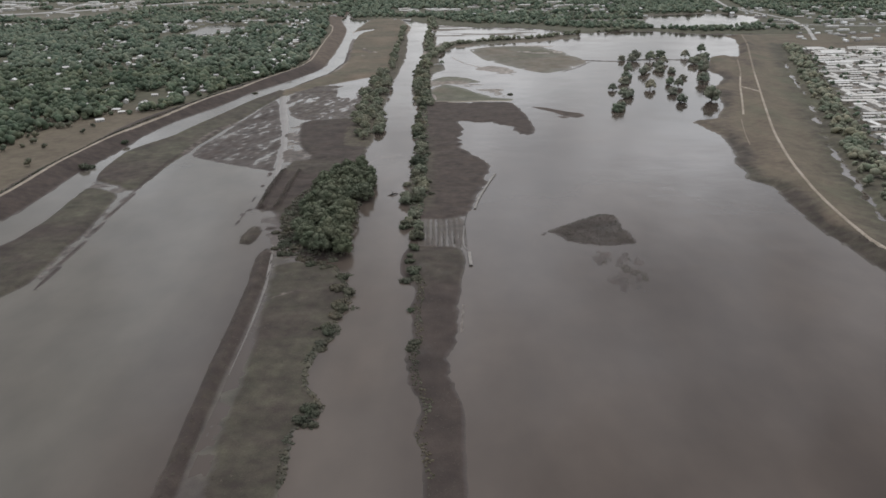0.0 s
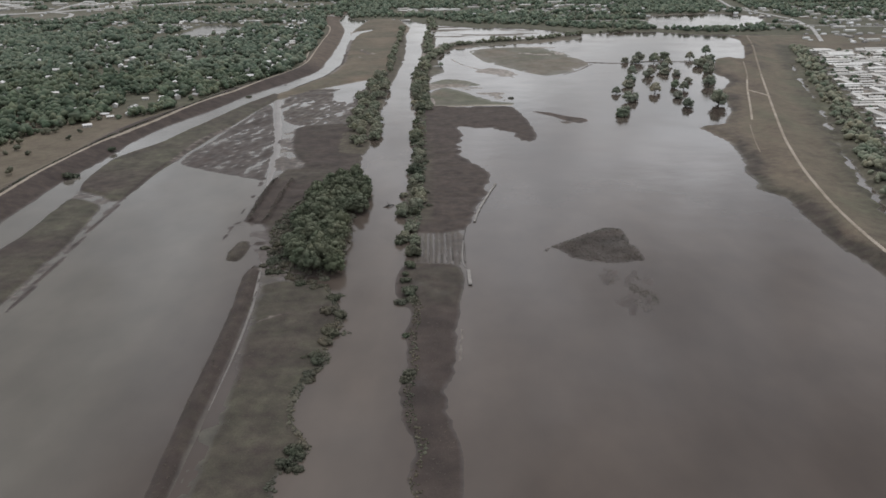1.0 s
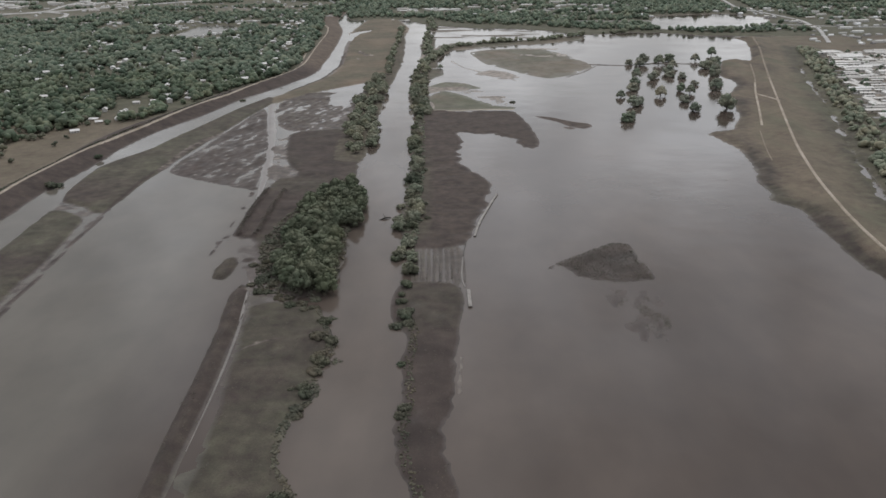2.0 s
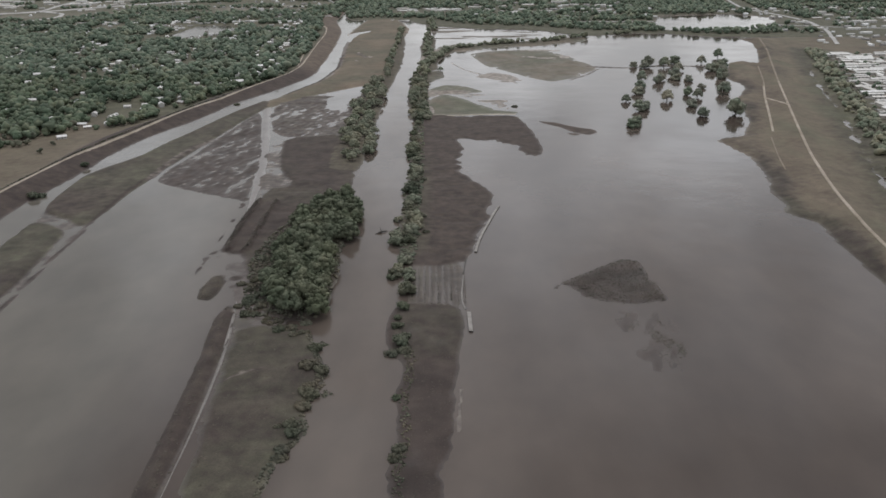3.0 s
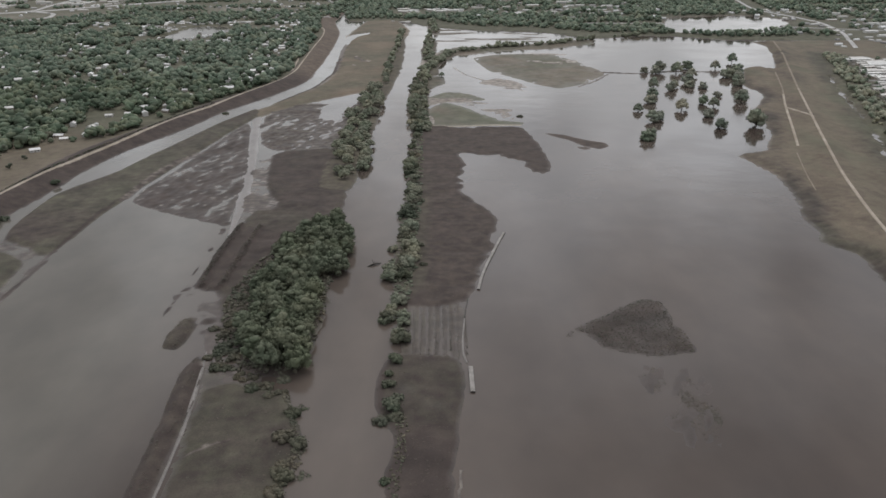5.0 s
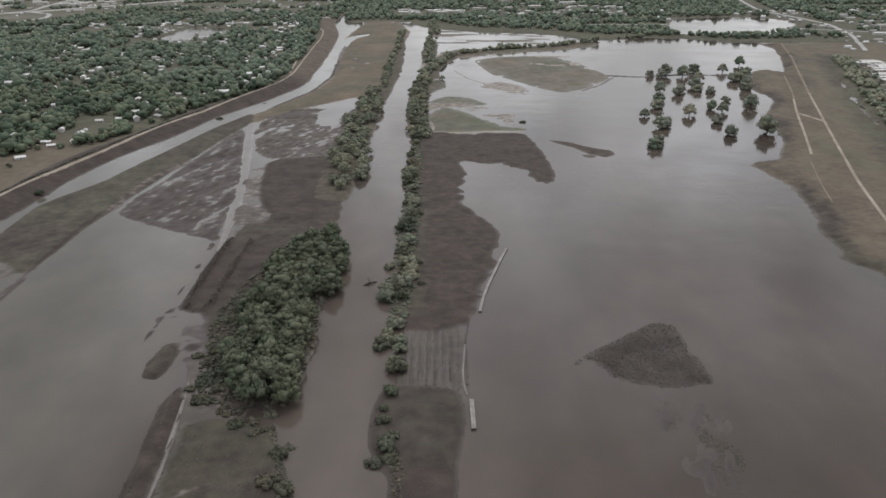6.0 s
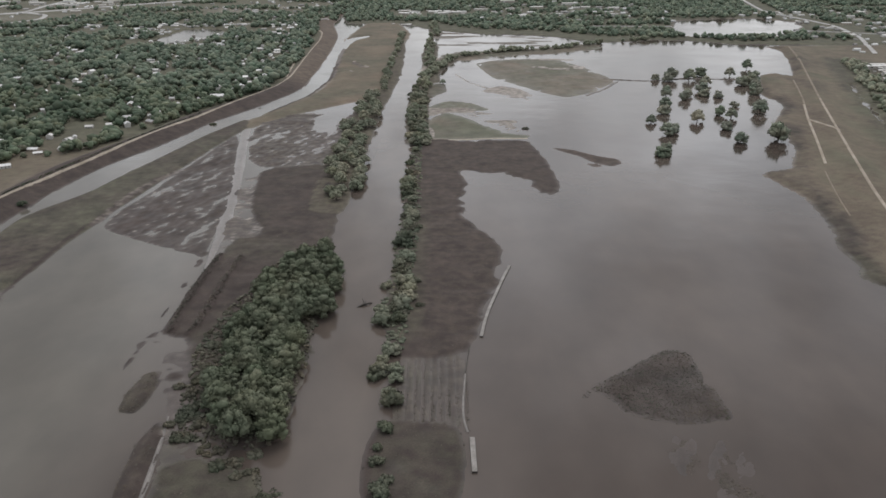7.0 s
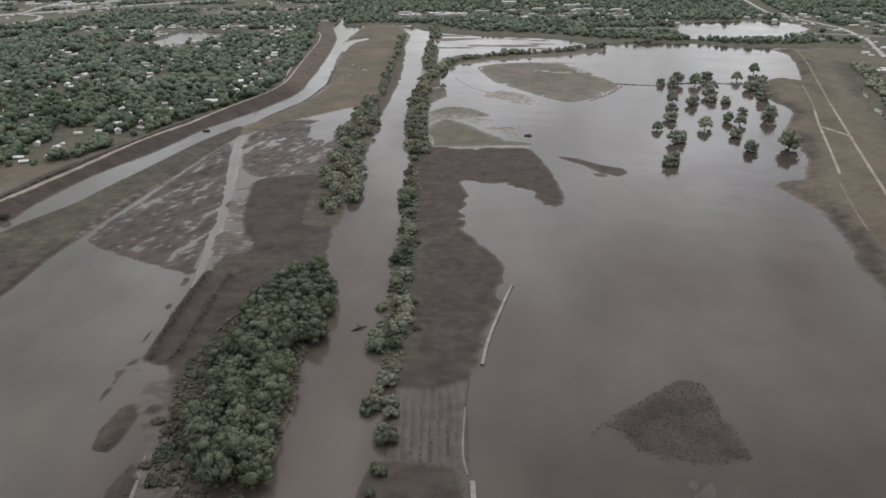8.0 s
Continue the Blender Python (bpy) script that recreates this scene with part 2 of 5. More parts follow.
def value_noise(x, y, seed=0):
    ix, iy = np.floor(x), np.floor(y)
    fx, fy = x - ix, y - iy
    fx, fy = fx * fx * (3 - 2 * fx), fy * fy * (3 - 2 * fy)
    a, b = lattice(ix, iy, seed), lattice(ix + 1, iy, seed)
    c, d = lattice(ix, iy + 1, seed), lattice(ix + 1, iy + 1, seed)
    return (a + (b - a) * fx) * (1 - fy) + (c + (d - c) * fx) * fy


def fractal(x, y, size, octaves=4, seed=0):
    """Noise of about -1 to 1 with largest lumps size metres wide."""
    total, weight, norm = 0.0, 1.0, 0.0
    for o in range(octaves):
        total = total + weight * (value_noise(x / size * 2 ** o + 17.3 * o, y / size * 2 ** o - 9.1 * o, seed + o) * 2 - 1)
        norm += weight
        weight *= 0.55
    return total / norm * 1.6


def rounded(points, closed=True, times=2):
    """An outline with its corners cut, so that it runs in soft curves."""
    p = np.array(points, float)
    for _ in range(times):
        q = np.roll(p, -1, 0) if closed else p[1:]
        a = p if closed else p[:-1]
        cut = np.stack([a * 0.84 + q * 0.16, a * 0.16 + q * 0.84], 1).reshape(-1, 2)
        p = cut if closed else np.concatenate([p[:1], cut, p[-1:]])
    return p


def line_distance(x, y, line, closed=False):
    best = np.full(x.shape, 1e9)
    ends = np.roll(line, -1, 0) if closed else line[1:]
    for (ax, ay), (bx, by) in zip(line if closed else line[:-1], ends):
        dx, dy = bx - ax, by - ay
        t = np.clip(((x - ax) * dx + (y - ay) * dy) / (dx * dx + dy * dy + 1e-9), 0, 1)
        best = np.minimum(best, (x - ax - t * dx) ** 2 + (y - ay - t * dy) ** 2)
    return np.sqrt(best)


def inside_distance(x, y, outline, reach=60.0):
    """Metres inside an outline (negative outside), worked out only near it."""
    out = np.full(x.shape, -reach)
    lo, hi = outline.min(0) - reach, outline.max(0) + reach
    near = (x > lo[0]) & (x < hi[0]) & (y > lo[1]) & (y < hi[1])
    if not near.any():
        return out
    px, py = x[near], y[near]
    d, odd = line_distance(px, py, outline, True), np.zeros(px.shape, bool)
    for (ax, ay), (bx, by) in zip(outline, np.roll(outline, -1, 0)):
        if ay != by:
            odd ^= ((ay > py) != (by > py)) & (px < (bx - ax) * (py - ay) / (by - ay) + ax)
    out[near] = np.where(odd, d, -d)
    return out


def mesh_from(name, verts, faces, mat, smooth=False):
    """A mesh from numpy rows of places and rows of triangles or quads."""
    me = bpy.data.meshes.new(name)
    verts, faces = np.asarray(verts, np.float32), np.asarray(faces, np.int32)
    me.vertices.add(len(verts))
    me.vertices.foreach_set("co", verts.ravel())
    n, k = faces.shape
    me.loops.add(n * k)
    me.loops.foreach_set("vertex_index", faces.ravel())
    me.polygons.add(n)
    me.polygons.foreach_set("loop_start", np.arange(0, n * k, k, dtype=np.int32))
    me.polygons.foreach_set("use_smooth", np.full(n, smooth))
    me.update(calc_edges=True)
    me.materials.append(mat)
    return me


def part(name, data, parent, label="", mat=None):
    """One mesh object (from a mesh or a bmesh) under a thing or a part."""
    if isinstance(data, bmesh.types.BMesh):
        me = bpy.data.meshes.new(name)
        data.to_mesh(me)
        data.free()
        me.materials.append(mat)
        data = me
    ob = new(name, data)
    ob.parent = parent
    return tagged(ob, label)


_ico = bmesh.new()
bmesh.ops.create_icosphere(_ico, subdivisions=1, radius=1.0)
ICO_V = np.array([v.co[:] for v in _ico.verts])
ICO_F = np.array([[v.index for v in f.verts] for f in _ico.faces])
_ico.free()


class Heap:
    """Gathers triangles for one mesh."""

    def __init__(self):
        self.v, self.f, self.n = [], [], 0

    def add(self, v, f):
        self.v.append(v)
        self.f.append(np.asarray(f) + self.n)
        self.n += len(v)

    def lumps(self, rng, centres, radii, flat=0.8, rough=0.3):
        """Uneven lumps of leaves round the centres."""
        bv, bf = ICO_V, ICO_F
        k = len(centres)
        if k:
            wobble = 1 + rough * (rng.random((k, len(bv), 1)) - 0.5) * 2
            stretch = rng.uniform(0.8, 1.2, (k, 1, 3)) * (1, 1, flat)
            v = centres[:, None] + bv[None] * wobble * stretch * np.asarray(radii).reshape(k, 1, 1)
            self.add(v.reshape(-1, 3), (bf[None] + np.arange(k)[:, None, None] * len(bv)).reshape(-1, 3))

    def leaves(self, rng, centres, radii, each, size, flat=0.8):
        """Small loose leaf sprays just outside the lumps."""
        k = len(centres) * each
        if not k:
            return
        way = rng.normal(size=(k, 3))
        way /= np.linalg.norm(way, axis=1, keepdims=True)
        mid = np.repeat(centres, each, 0) + way * (1, 1, flat) * (np.repeat(radii, each) * rng.uniform(0.9, 1.3, k))[:, None]
        a = rng.normal(size=(k, 3))
        a /= np.linalg.norm(a, axis=1, keepdims=True)
        b = np.cross(a, way)
        b /= np.linalg.norm(b, axis=1, keepdims=True) + 1e-6
        s = (size * rng.uniform(0.5, 1.3, k))[:, None]
        v = np.stack([mid - a * s, mid + b * s * 0.7, mid + a * s, mid - b * s * 0.7], 1).reshape(-1, 3)
        q = np.arange(k)[:, None] * 4
        self.add(v, np.concatenate([q + (0, 1, 2), q + (0, 2, 3)]))

    def tube(self, points, radii, sides=6):
        """A tapered limb along points."""
        points = [Vector(p) for p in points]
        rings = []
        for i, p in enumerate(points):
            d = (points[min(i + 1, len(points) - 1)] - points[max(i - 1, 0)]).normalized()
            u = d.orthogonal().normalized()
            w = d.cross(u)
            rings += [p + (u * math.cos(2 * math.pi * s / sides) + w * math.sin(2 * math.pi * s / sides)) * radii[i] for s in range(sides)]
        f = []
        for i in range(len(points) - 1):
            for s in range(sides):
                a, b = i * sides + s, i * sides + (s + 1) % sides
                f += [(a, b, b + sides), (a, b + sides, a + sides)]
        self.add(np.array([r[:] for r in rings]), np.array(f))

    def mesh(self, name, mat, smooth=False):
        return mesh_from(name, np.concatenate(self.v), np.concatenate(self.f), mat, smooth)


# ---------- the plan: outlines in units of 1.5 m, water level at z = 0 ----------
DYKE = [(-77, -160), (-79.5, 100), (-79, 175), (-80.5, 218), (-82, 247), (-82.5, 278), (-84, 316), (-87, 345), (-84, 357), (-80, 350), (-77, 328), (-75.5, 298), (-74.5, 260), (-74, 218), (-72.5, 184), (-71, 100), (-68, -160)]
MOUND = [(-99, 362), (-100, 373), (-98, 385), (-94, 387), (-91, 377), (-91, 367), (-93, 360)]
BAR = [(-56, -160), (-62, 100), (-65, 174), (-67, 194), (-68, 210), (-68, 225), (-69, 247), (-71, 271), (-73, 293), (-74, 315), (-76, 332), (-68, 338), (-57, 334), (-47, 331),
       (-42, 314), (-37, 302), (-38, 290), (-41, 281), (-39, 266), (-45, 256), (-46, 247), (-46, 231), (-38, 218), (-39, 212), (-46, 205), (-44, 187), (-45, 174), (-40, 100), (-34, -160)]
GROVE = [(-110, 630), (-95, 637), (-75, 641), (-61, 610), (-54, 558), (-49, 498), (-42, 448), (-46, 425), (-43, 383), (-43, 361), (-47, 344), (-55, 341),
         (-68, 347), (-70, 352), (-78, 368), (-83, 386), (-86, 398), (-92, 411), (-99.5, 413), (-102, 426), (-100, 462), (-99, 512), (-87, 514), (-88, 526), (-99, 546), (-107, 585)]
TRIANGLE = [(-170, 525), (-171, 550), (-164, 588), (-157, 658), (-149, 720), (-143, 704), (-124, 617), (-113, 558), (-111, 526), (-107, 487), (-118, 494), (-137, 504)]
MUDFLAT = [(-120, 637), (-136, 704), (-139, 753), (-124, 784), (-105, 798), (-75, 800), (-60, 722), (-58, 651), (-75, 637), (-95, 634)]
POND = [(-93, 725), (-99, 778), (-92, 797), (-73, 824), (-74, 783), (-79, 752), (-78, 728)]
BRANCH = [(-128, 1180), (-128, 1245), (-103, 1288), (-98, 1262), (-117, 1222), (-118, 1148)]
POINT_BAR = [(-121, 1139), (-130, 1278), (-118, 1440), (-72, 1440), (-46, 1310), (-46, 1230), (-54, 1130), (-53, 1074), (-50, 938), (-49, 863), (-67, 840), (-100, 806), (-132, 760),
             (-146, 731), (-156, 753), (-143, 790), (-118, 860), (-109, 933), (-116, 1037)]
BERM_A = [(-300, 290), (-213, 358), (-209, 398), (-211, 440), (-212, 457), (-197, 451), (-187, 440), (-181, 394), (-180, 351), (-178, 318), (-184, 301), (-215, 220)]
BERM_B = [(-219, 541), (-213, 558), (-201, 585), (-193, 622), (-185, 656), (-171, 720), (-154, 771), (-143, 753), (-157, 672), (-167, 594), (-173, 554),
          (-175, 528), (-177, 512), (-178, 487), (-179, 465), (-181, 449), (-186, 452), (-192, 459), (-211, 469), (-216, 485), (-218, 505)]
STRIP_A = [(-3, -160), (-5, 100), (-6, 193), (-10, 202), (-7, 217), (-12, 231), (-13, 250), (-11, 267), (-13, 286), (-11, 306), (-18, 320), (-19, 336), (-17, 356),
           (9, 356), (11, 334), (8, 313), (6, 281), (4, 258), (1, 242), (4, 227), (6, 214), (6, 193), (8, 100), (11, -160)]
STRIP_B = [(-13, 392), (-18, 416), (-24, 427), (-20, 443), (-19, 462), (-18, 492), (-20, 515), (-18, 549), (-21, 580), (-19, 612), (-17, 663), (-15, 702), (9, 699), (36, 702), (61, 701),
           (66, 676), (71, 626), (71, 589), (66, 573), (58, 586), (51, 609), (35, 620), (13, 629), (17, 599), (11, 549), (24, 520), (32, 500), (30, 473), (20, 429), (12, 396)]
CROP_ROWS = [(-11, 398), (12, 398), (10, 373), (9, 351), (-12, 353)]
FAR_BAR = [(-13, 704), (-12, 737), (-7, 773), (5, 792), (20, 772), (34, 740), (46, 722), (66, 714), (63, 707), (40, 706), (9, 702)]
FAR_RIBBON = [(-12, 806), (-2, 830), (9, 838), (26, 828), (42, 798), (26, 796), (6, 800)]
FAR_CORNER = [(-17, 850), (-17, 903), (-4, 922), (3, 918), (6, 880), (-6, 856)]
FAR_SHALLOWS = [(-13, 765), (5, 793), (30, 765), (58, 722), (62, 750), (34, 800), (10, 815), (-12, 808)]
SILT_ISLE = [(38, 883), (55, 907), (71, 890), (82, 859), (66, 849), (47, 866)]
DYKE_FLAT = [(-70, 60), (-73, 196), (-74, 268), (-77, 326), (-82, 357), (-76, 352), (-68, 345), (-58, 339), (-66, 332), (-72, 310), (-68, 250), (-64, 190), (-58, 60)]
ISLET = [(-90, 385), (-86, 386), (-84, 382.5), (-86, 379.5), (-90, 381)]
ISLET_SMALL = [(-87.5, 376), (-85.5, 376.5), (-86, 372.5), (-88, 372.5)]
SILT_FLAT = [(-104, 418), (-103, 398), (-98, 392), (-93, 386), (-86, 370), (-83, 358), (-78, 352), (-70, 351), (-78, 368), (-83, 386), (-87, 400), (-93, 412), (-99, 415)]
SHELF = [(-213, 471), (-197, 462), (-180, 450), (-178, 412), (-176, 386), (-173, 320), (-184, 320), (-184, 392), (-187, 430), (-200, 448), (-211, 457)]
WET_FLAT = [(-119, 602), (-108, 526), (-104, 498), (-86, 506), (-83, 530), (-89, 560), (-97, 590), (-104, 628)]
ROW_FLAT = [(-12, 350), (10, 350), (12, 398), (-12, 400)]
# low pale silt banks left along edges, and low dark grass banks: line, half width
PALE_BANKS = [([(-72, 297), (-66, 302), (-60, 305)], 0.6), ([(-80, 350), (-70, 346), (-59, 339)], 2.2),
              ([(-161, 628), (-168, 607), (-173, 581), (-175, 549), (-176, 530)], 2.4), ([(8.5, 291), (7.5, 279), (7, 268)], 0.8),
              ([(170, 925), (152, 889), (129, 857)], 1.3),
              ([(-121, 1154), (-119, 1092), (-114, 1030), (-110, 956)], 2.6), ([(-97, 1040), (-86, 1014)], 3.0)]
# sandbanks scoured white
SAND_BANKS = [([(-21, 994), (-19, 1010), (-12, 1053), (-1, 1081)], 2.6), ([(-98, 1049), (-97, 1043)], 1.6), ([(-85, 1022), (-83, 1018)], 1.8), ([(-95, 990), (-93, 985)], 1.5), ([(-80, 1013), (-78, 1009)], 1.5),
              ([(14, 969), (27, 924), (45, 890), (66, 870), (76, 840)], 1.4), ([(-9, 738), (-6, 722), (-7, 703)], 2.6), ([(-121, 1146), (-124, 1180), (-131, 1245)], 1.4)]
DARK_BANKS = [([(-178, 528), (-180, 500), (-180, 476), (-179, 435), (-178.5, 412), (-176, 370), (-173, 310)], 0.9), ([(198, 462), (197, 439), (195, 420), (195, 390)], 1.5), ([(-107.2, 437), (-106.8, 428)], 1.1), ([(-105.4, 414), (-105.2, 411)], 0.9), ([(-105.7, 406), (-105.9, 403)], 0.8), ([(-106.2, 395), (-106.5, 392)], 0.8), ([(-115.5, 1037), (-110, 940), (-118.5, 862), (-140, 795)], 1.5)]
FAR_ISLE = [(35, 1037), (64, 1061), (103, 1069), (129, 1060), (152, 1003), (170, 927), (135, 869), (110, 849), (92, 872), (73, 908), (52, 943), (43, 991)]
SPIT_END = [(93, 641), (100, 640), (104, 634), (97, 632)]
FAR_STREAK = [(70, 1049), (100, 1072), (150, 1062), (150, 1000), (124, 985), (84, 1016)]
SPIT = [(75, 681), (90, 675), (101, 661), (116, 651), (117, 641), (109, 633), (99, 642), (92, 658), (82, 670)]
SHOAL = [(46, 367.5), (60, 381), (72, 390.5), (83, 401), (90.5, 399), (92, 383), (93, 369), (93, 356), (82, 354.5), (73, 354), (62, 359), (58, 368), (54, 370.5)]
DROWNED = [[(70, 347), (78, 347), (77, 334), (70.5, 329), (68.5, 337)], [(84, 346), (90, 345), (91.5, 331), (90, 316), (83, 302), (77, 297), (75, 308), (71, 313), (77, 325)]]
RIGHT_BANK = [(380, -1500), (260, 100), (196, 300), (188, 355), (189, 410), (193, 439), (192, 449), (187, 453), (183, 463), (188, 477), (189, 497), (196, 514), (198, 533), (204, 569), (198, 597), (197, 619), (219, 627), (229, 650),
              (240, 674), (250, 720), (252, 745), (268, 775), (287, 813), (282, 857), (300, 905), (318, 958), (339, 968), (346, 941), (376, 1025), (404, 1124), (390, 1165), (4400, 1165), (4400, -1500)]
LEFT_BANK = [(-620, -1500), (-420, 100), (-300, 280), (-232, 391), (-229, 428), (-230, 482), (-223, 539), (-221, 590), (-213, 635), (-188, 708), (-178, 757), (-153, 815), (-129, 892),
             (-130, 986), (-133, 1096), (-142, 1267), (-165, 1394), (-170, 1440), (-170, 4400), (-4400, 4400), (-4400, -1500)]
FAR_LAND = [(-180, 1420), (-60, 1425), (-24, 1345), (30, 1300), (150, 1262), (190, 1192), (300, 1222), (400, 1150), (4400, 1150), (4400, 4400), (-180, 4400)]
FAR_FLOOD = [(-16, 1322), (50, 1283), (145, 1246), (140, 1178), (77, 1128), (11, 1149), (-14, 1183)]
RIGHT_FLOOD = [(330, 1330), (362, 1447), (500, 1475), (545, 1400), (490, 1290), (430, 1232), (320, 1245)]
FAR_BELT = [(-14, 985), (6, 1040), (78, 1092), (135, 1104), (200, 1150), (195, 1192), (140, 1166), (77, 1128), (22, 1128), (-8, 1090)]
LEFT_POND = [(-412, 1120), (-381, 1165), (-340, 1215), (-300, 1300), (-330, 1370), (-380, 1370), (-385, 1275)]
LEFT_CREST = [(-445, 100), (-320, 290), (-262, 385), (-246, 422), (-246, 496), (-238, 567), (-226, 628), (-206, 707), (-190, 758), (-173, 814), (-153, 880), (-147, 930), (-151, 1008), (-156, 1106), (-158, 1202), (-167, 1287), (-194, 1366)]
RIGHT_CREST = [(272, 100), (250, 180), (206, 310), (200, 345), (202, 380), (207, 422), (219, 486), (238, 561), (268.5, 660), (288, 722), (319, 821), (355, 932), (388, 1032), (415, 1130)]
DYKE_TOP = [(-73, -160), (-75, 100), (-75.5, 184), (-77.5, 218), (-78, 260), (-79, 298), (-81, 328), (-85, 352)]
RIVER_LEFT = [(-60, 555), (-64, 610), (-60, 660), (-60, 720), (-60, 790), (-57, 860), (-54, 940), (-54, 1060), (-60, 1200)]
RIVER_RIGHT = [(-13, 690), (-17, 740), (-19, 800), (-19, 860), (-16, 930), (-6, 1005), (14, 1076), (78, 1126), (135, 1138), (195, 1178)]
RIDGE_A = [(-99, 488), (-100, 465), (-100, 441), (-99, 416)]
RIDGE_B = [(-89, 486), (-90, 456), (-90, 433), (-91, 413)]
RIVER_RIGHT_FAR = [(-10, 930), (-13, 1020), (-15, 1110), (-12, 1210), (-10, 1300), (-16, 1420)]
SUNK_DYKE = [(-108, 497), (-107, 476), (-106, 450), (-107, 430), (-107, 415), (-106, 395), (-108, 375)]
FAR_ROADS = [[(-1500, 1480), (-1000, 1535), (-760, 1578), (-645, 1700), (-500, 1850), (-200, 1960)], [(-620, 1400), (-487, 1421), (-327, 1405), (-180, 1450)],
             [(-900, 1490), (-800, 1555), (-742, 1620), (-760, 1720), (-770, 1850)], [(594, 1836), (540, 1550), (560, 1440), (569, 1344), (548, 1230), (520, 1150), (495, 1080)],
             [(220, 1362), (293, 1354), (357, 1352), (453, 1320), (623, 1235), (900, 1250)], [(-690, 1430), (-660, 1500), (-681, 1566), (-730, 1600)]]
THIN_DYKE = [(160, 938), (200, 925), (240, 940), (290, 930), (345, 955)]
TREE_ROW = [(225, 330), (248, 425), (275, 510), (309, 616), (360, 778), (415, 948), (440, 1030)]
DITCH = [(384, 900), (370, 860), (354, 810), (338, 750), (318, 686), (296, 622), (268, 537), (251, 477), (239, 433), (225, 380)]


def smooth_step(a, b, v):
    t = np.clip((v - a) / (b - a), 0, 1)
    return t * t * (3 - 2 * t)


# outline, top height, shore slope, lumpiness, raggedness of the shore, cover (green, tan, silt)
LANDS = [
    (DYKE, 2.2, 0.6, 0.2, 0.3, (0.10, 0.05, 0.0)), (MOUND, 1.3, 0.5, 0.2, 0.5, (0.15, 0.1, 0.0)), (BAR, 0.7, 0.3, 0.3, 1.1, (0.34, 0.0, 0.0)),
    (GROVE, 0.8, 0.3, 0.35, 1.3, (0.16, 0.06, 0.0)), (TRIANGLE, 0.20, 0.14, 0.44, 0.4, (0.06, 0.05, 0.0)), (MUDFLAT, 0.16, 0.10, 0.44, 1.2, (0.10, 0.1, 0.10)),
    (POINT_BAR, 1.2, 0.12, 0.2, 1.2, (0.34, 0.85, 0.0)), (BERM_A, 1.0, 0.4, 0.2, 0.5, (0.40, 0.0, 0.0)), (BERM_B, 1.1, 0.4, 0.2, 0.4, (0.36, 0.12, 0.0)),
    (STRIP_A, 0.6, 0.3, 0.3, 1.0, (0.04, 0.0, 0.0)), (STRIP_B, 0.7, 0.2, 0.3, 1.3, (0.06, 0.12, 0.0)), (FAR_BAR, 0.32, 0.05, 0.14, 0.9, (0.85, 0.45, 0.0)),
    (FAR_RIBBON, 0.20, 0.04, 0.14, 0.9, (0.75, 0.5, 0.1)), (FAR_CORNER, 0.35, 0.05, 0.16, 1.0, (0.7, 0.2, 0.0)), (SILT_ISLE, 0.10, 0.02, 0.4, 1.4, (0.0, 0.2, 0.6)), (FAR_SHALLOWS, 0.11, 0.02, 0.38, 1.2, (0.15, 0.4, 0.4)),
    (FAR_ISLE, 0.26, 0.02, 0.16, 1.0, (0.5, 0.6, 0.0)), (FAR_STREAK, 0.10, 0.02, 0.42, 1.2, (0.0, 0.2, 0.8)), (FAR_BELT, 0.7, 0.06, 0.4, 1.4, (0.5, 0.45, 0.1)), (SPIT, 0.5, 0.25, 0.2, 0.7, (0.0, 0.2, 0.0)),
    (SHOAL, 0.32, 0.12, 0.28, 1.5, (0.03, 0.0, 0.0)), *((o, -0.02, 0.05, 0.38, 1.3, (0.0, 0.0, 0.0)) for o in DROWNED), (DYKE_FLAT, -0.02, 0.08, 0.12, 0.8, (0.26, 0.0, 0.05)), (SHELF, 0.0, 0.05, 0.09, 0.4, (0.1, 0.1, 0.15)),
    (SPIT_END, 0.35, 0.2, 0.15, 0.5, (0.0, 0.2, 0.0)), (ISLET, 0.5, 0.4, 0.15, 0.4, (0.05, 0.0, 0.0)), (ISLET_SMALL, 0.4, 0.4, 0.15, 0.4, (0.05, 0.0, 0.0)), (SILT_FLAT, 0.0, 0.06, 0.07, 0.9, (0.0, 0.05, 0.12)),
    (WET_FLAT, 0.03, 0.05, 0.16, 1.2, (0.08, 0.14, 0.10)),
    (ROW_FLAT, 0.05, 0.06, 0.12, 0.9, (0.16, 0.1, 0.03)),
]
SHAPES = [(rounded(o), *rest) for o, *rest in LANDS]
SHAPE = {k: rounded(v) for k, v in dict(left=LEFT_BANK, right=RIGHT_BANK, far=FAR_LAND, pond=POND, branch=BRANCH, rows=CROP_ROWS, far_flood=FAR_FLOOD, right_flood=RIGHT_FLOOD, left_pond=LEFT_POND).items()}
LINE = {k: rounded(v, False) for k, v in dict(right_crest=RIGHT_CREST, left_crest=LEFT_CREST, river_left=RIVER_LEFT, river_right=RIVER_RIGHT, sunk=SUNK_DYKE, river_right_far=RIVER_RIGHT_FAR, ridge_a=RIDGE_A, ridge_b=RIDGE_B, dyke_top=DYKE_TOP, thin=THIN_DYKE, tree_row=TREE_ROW, ditch=DITCH).items()}


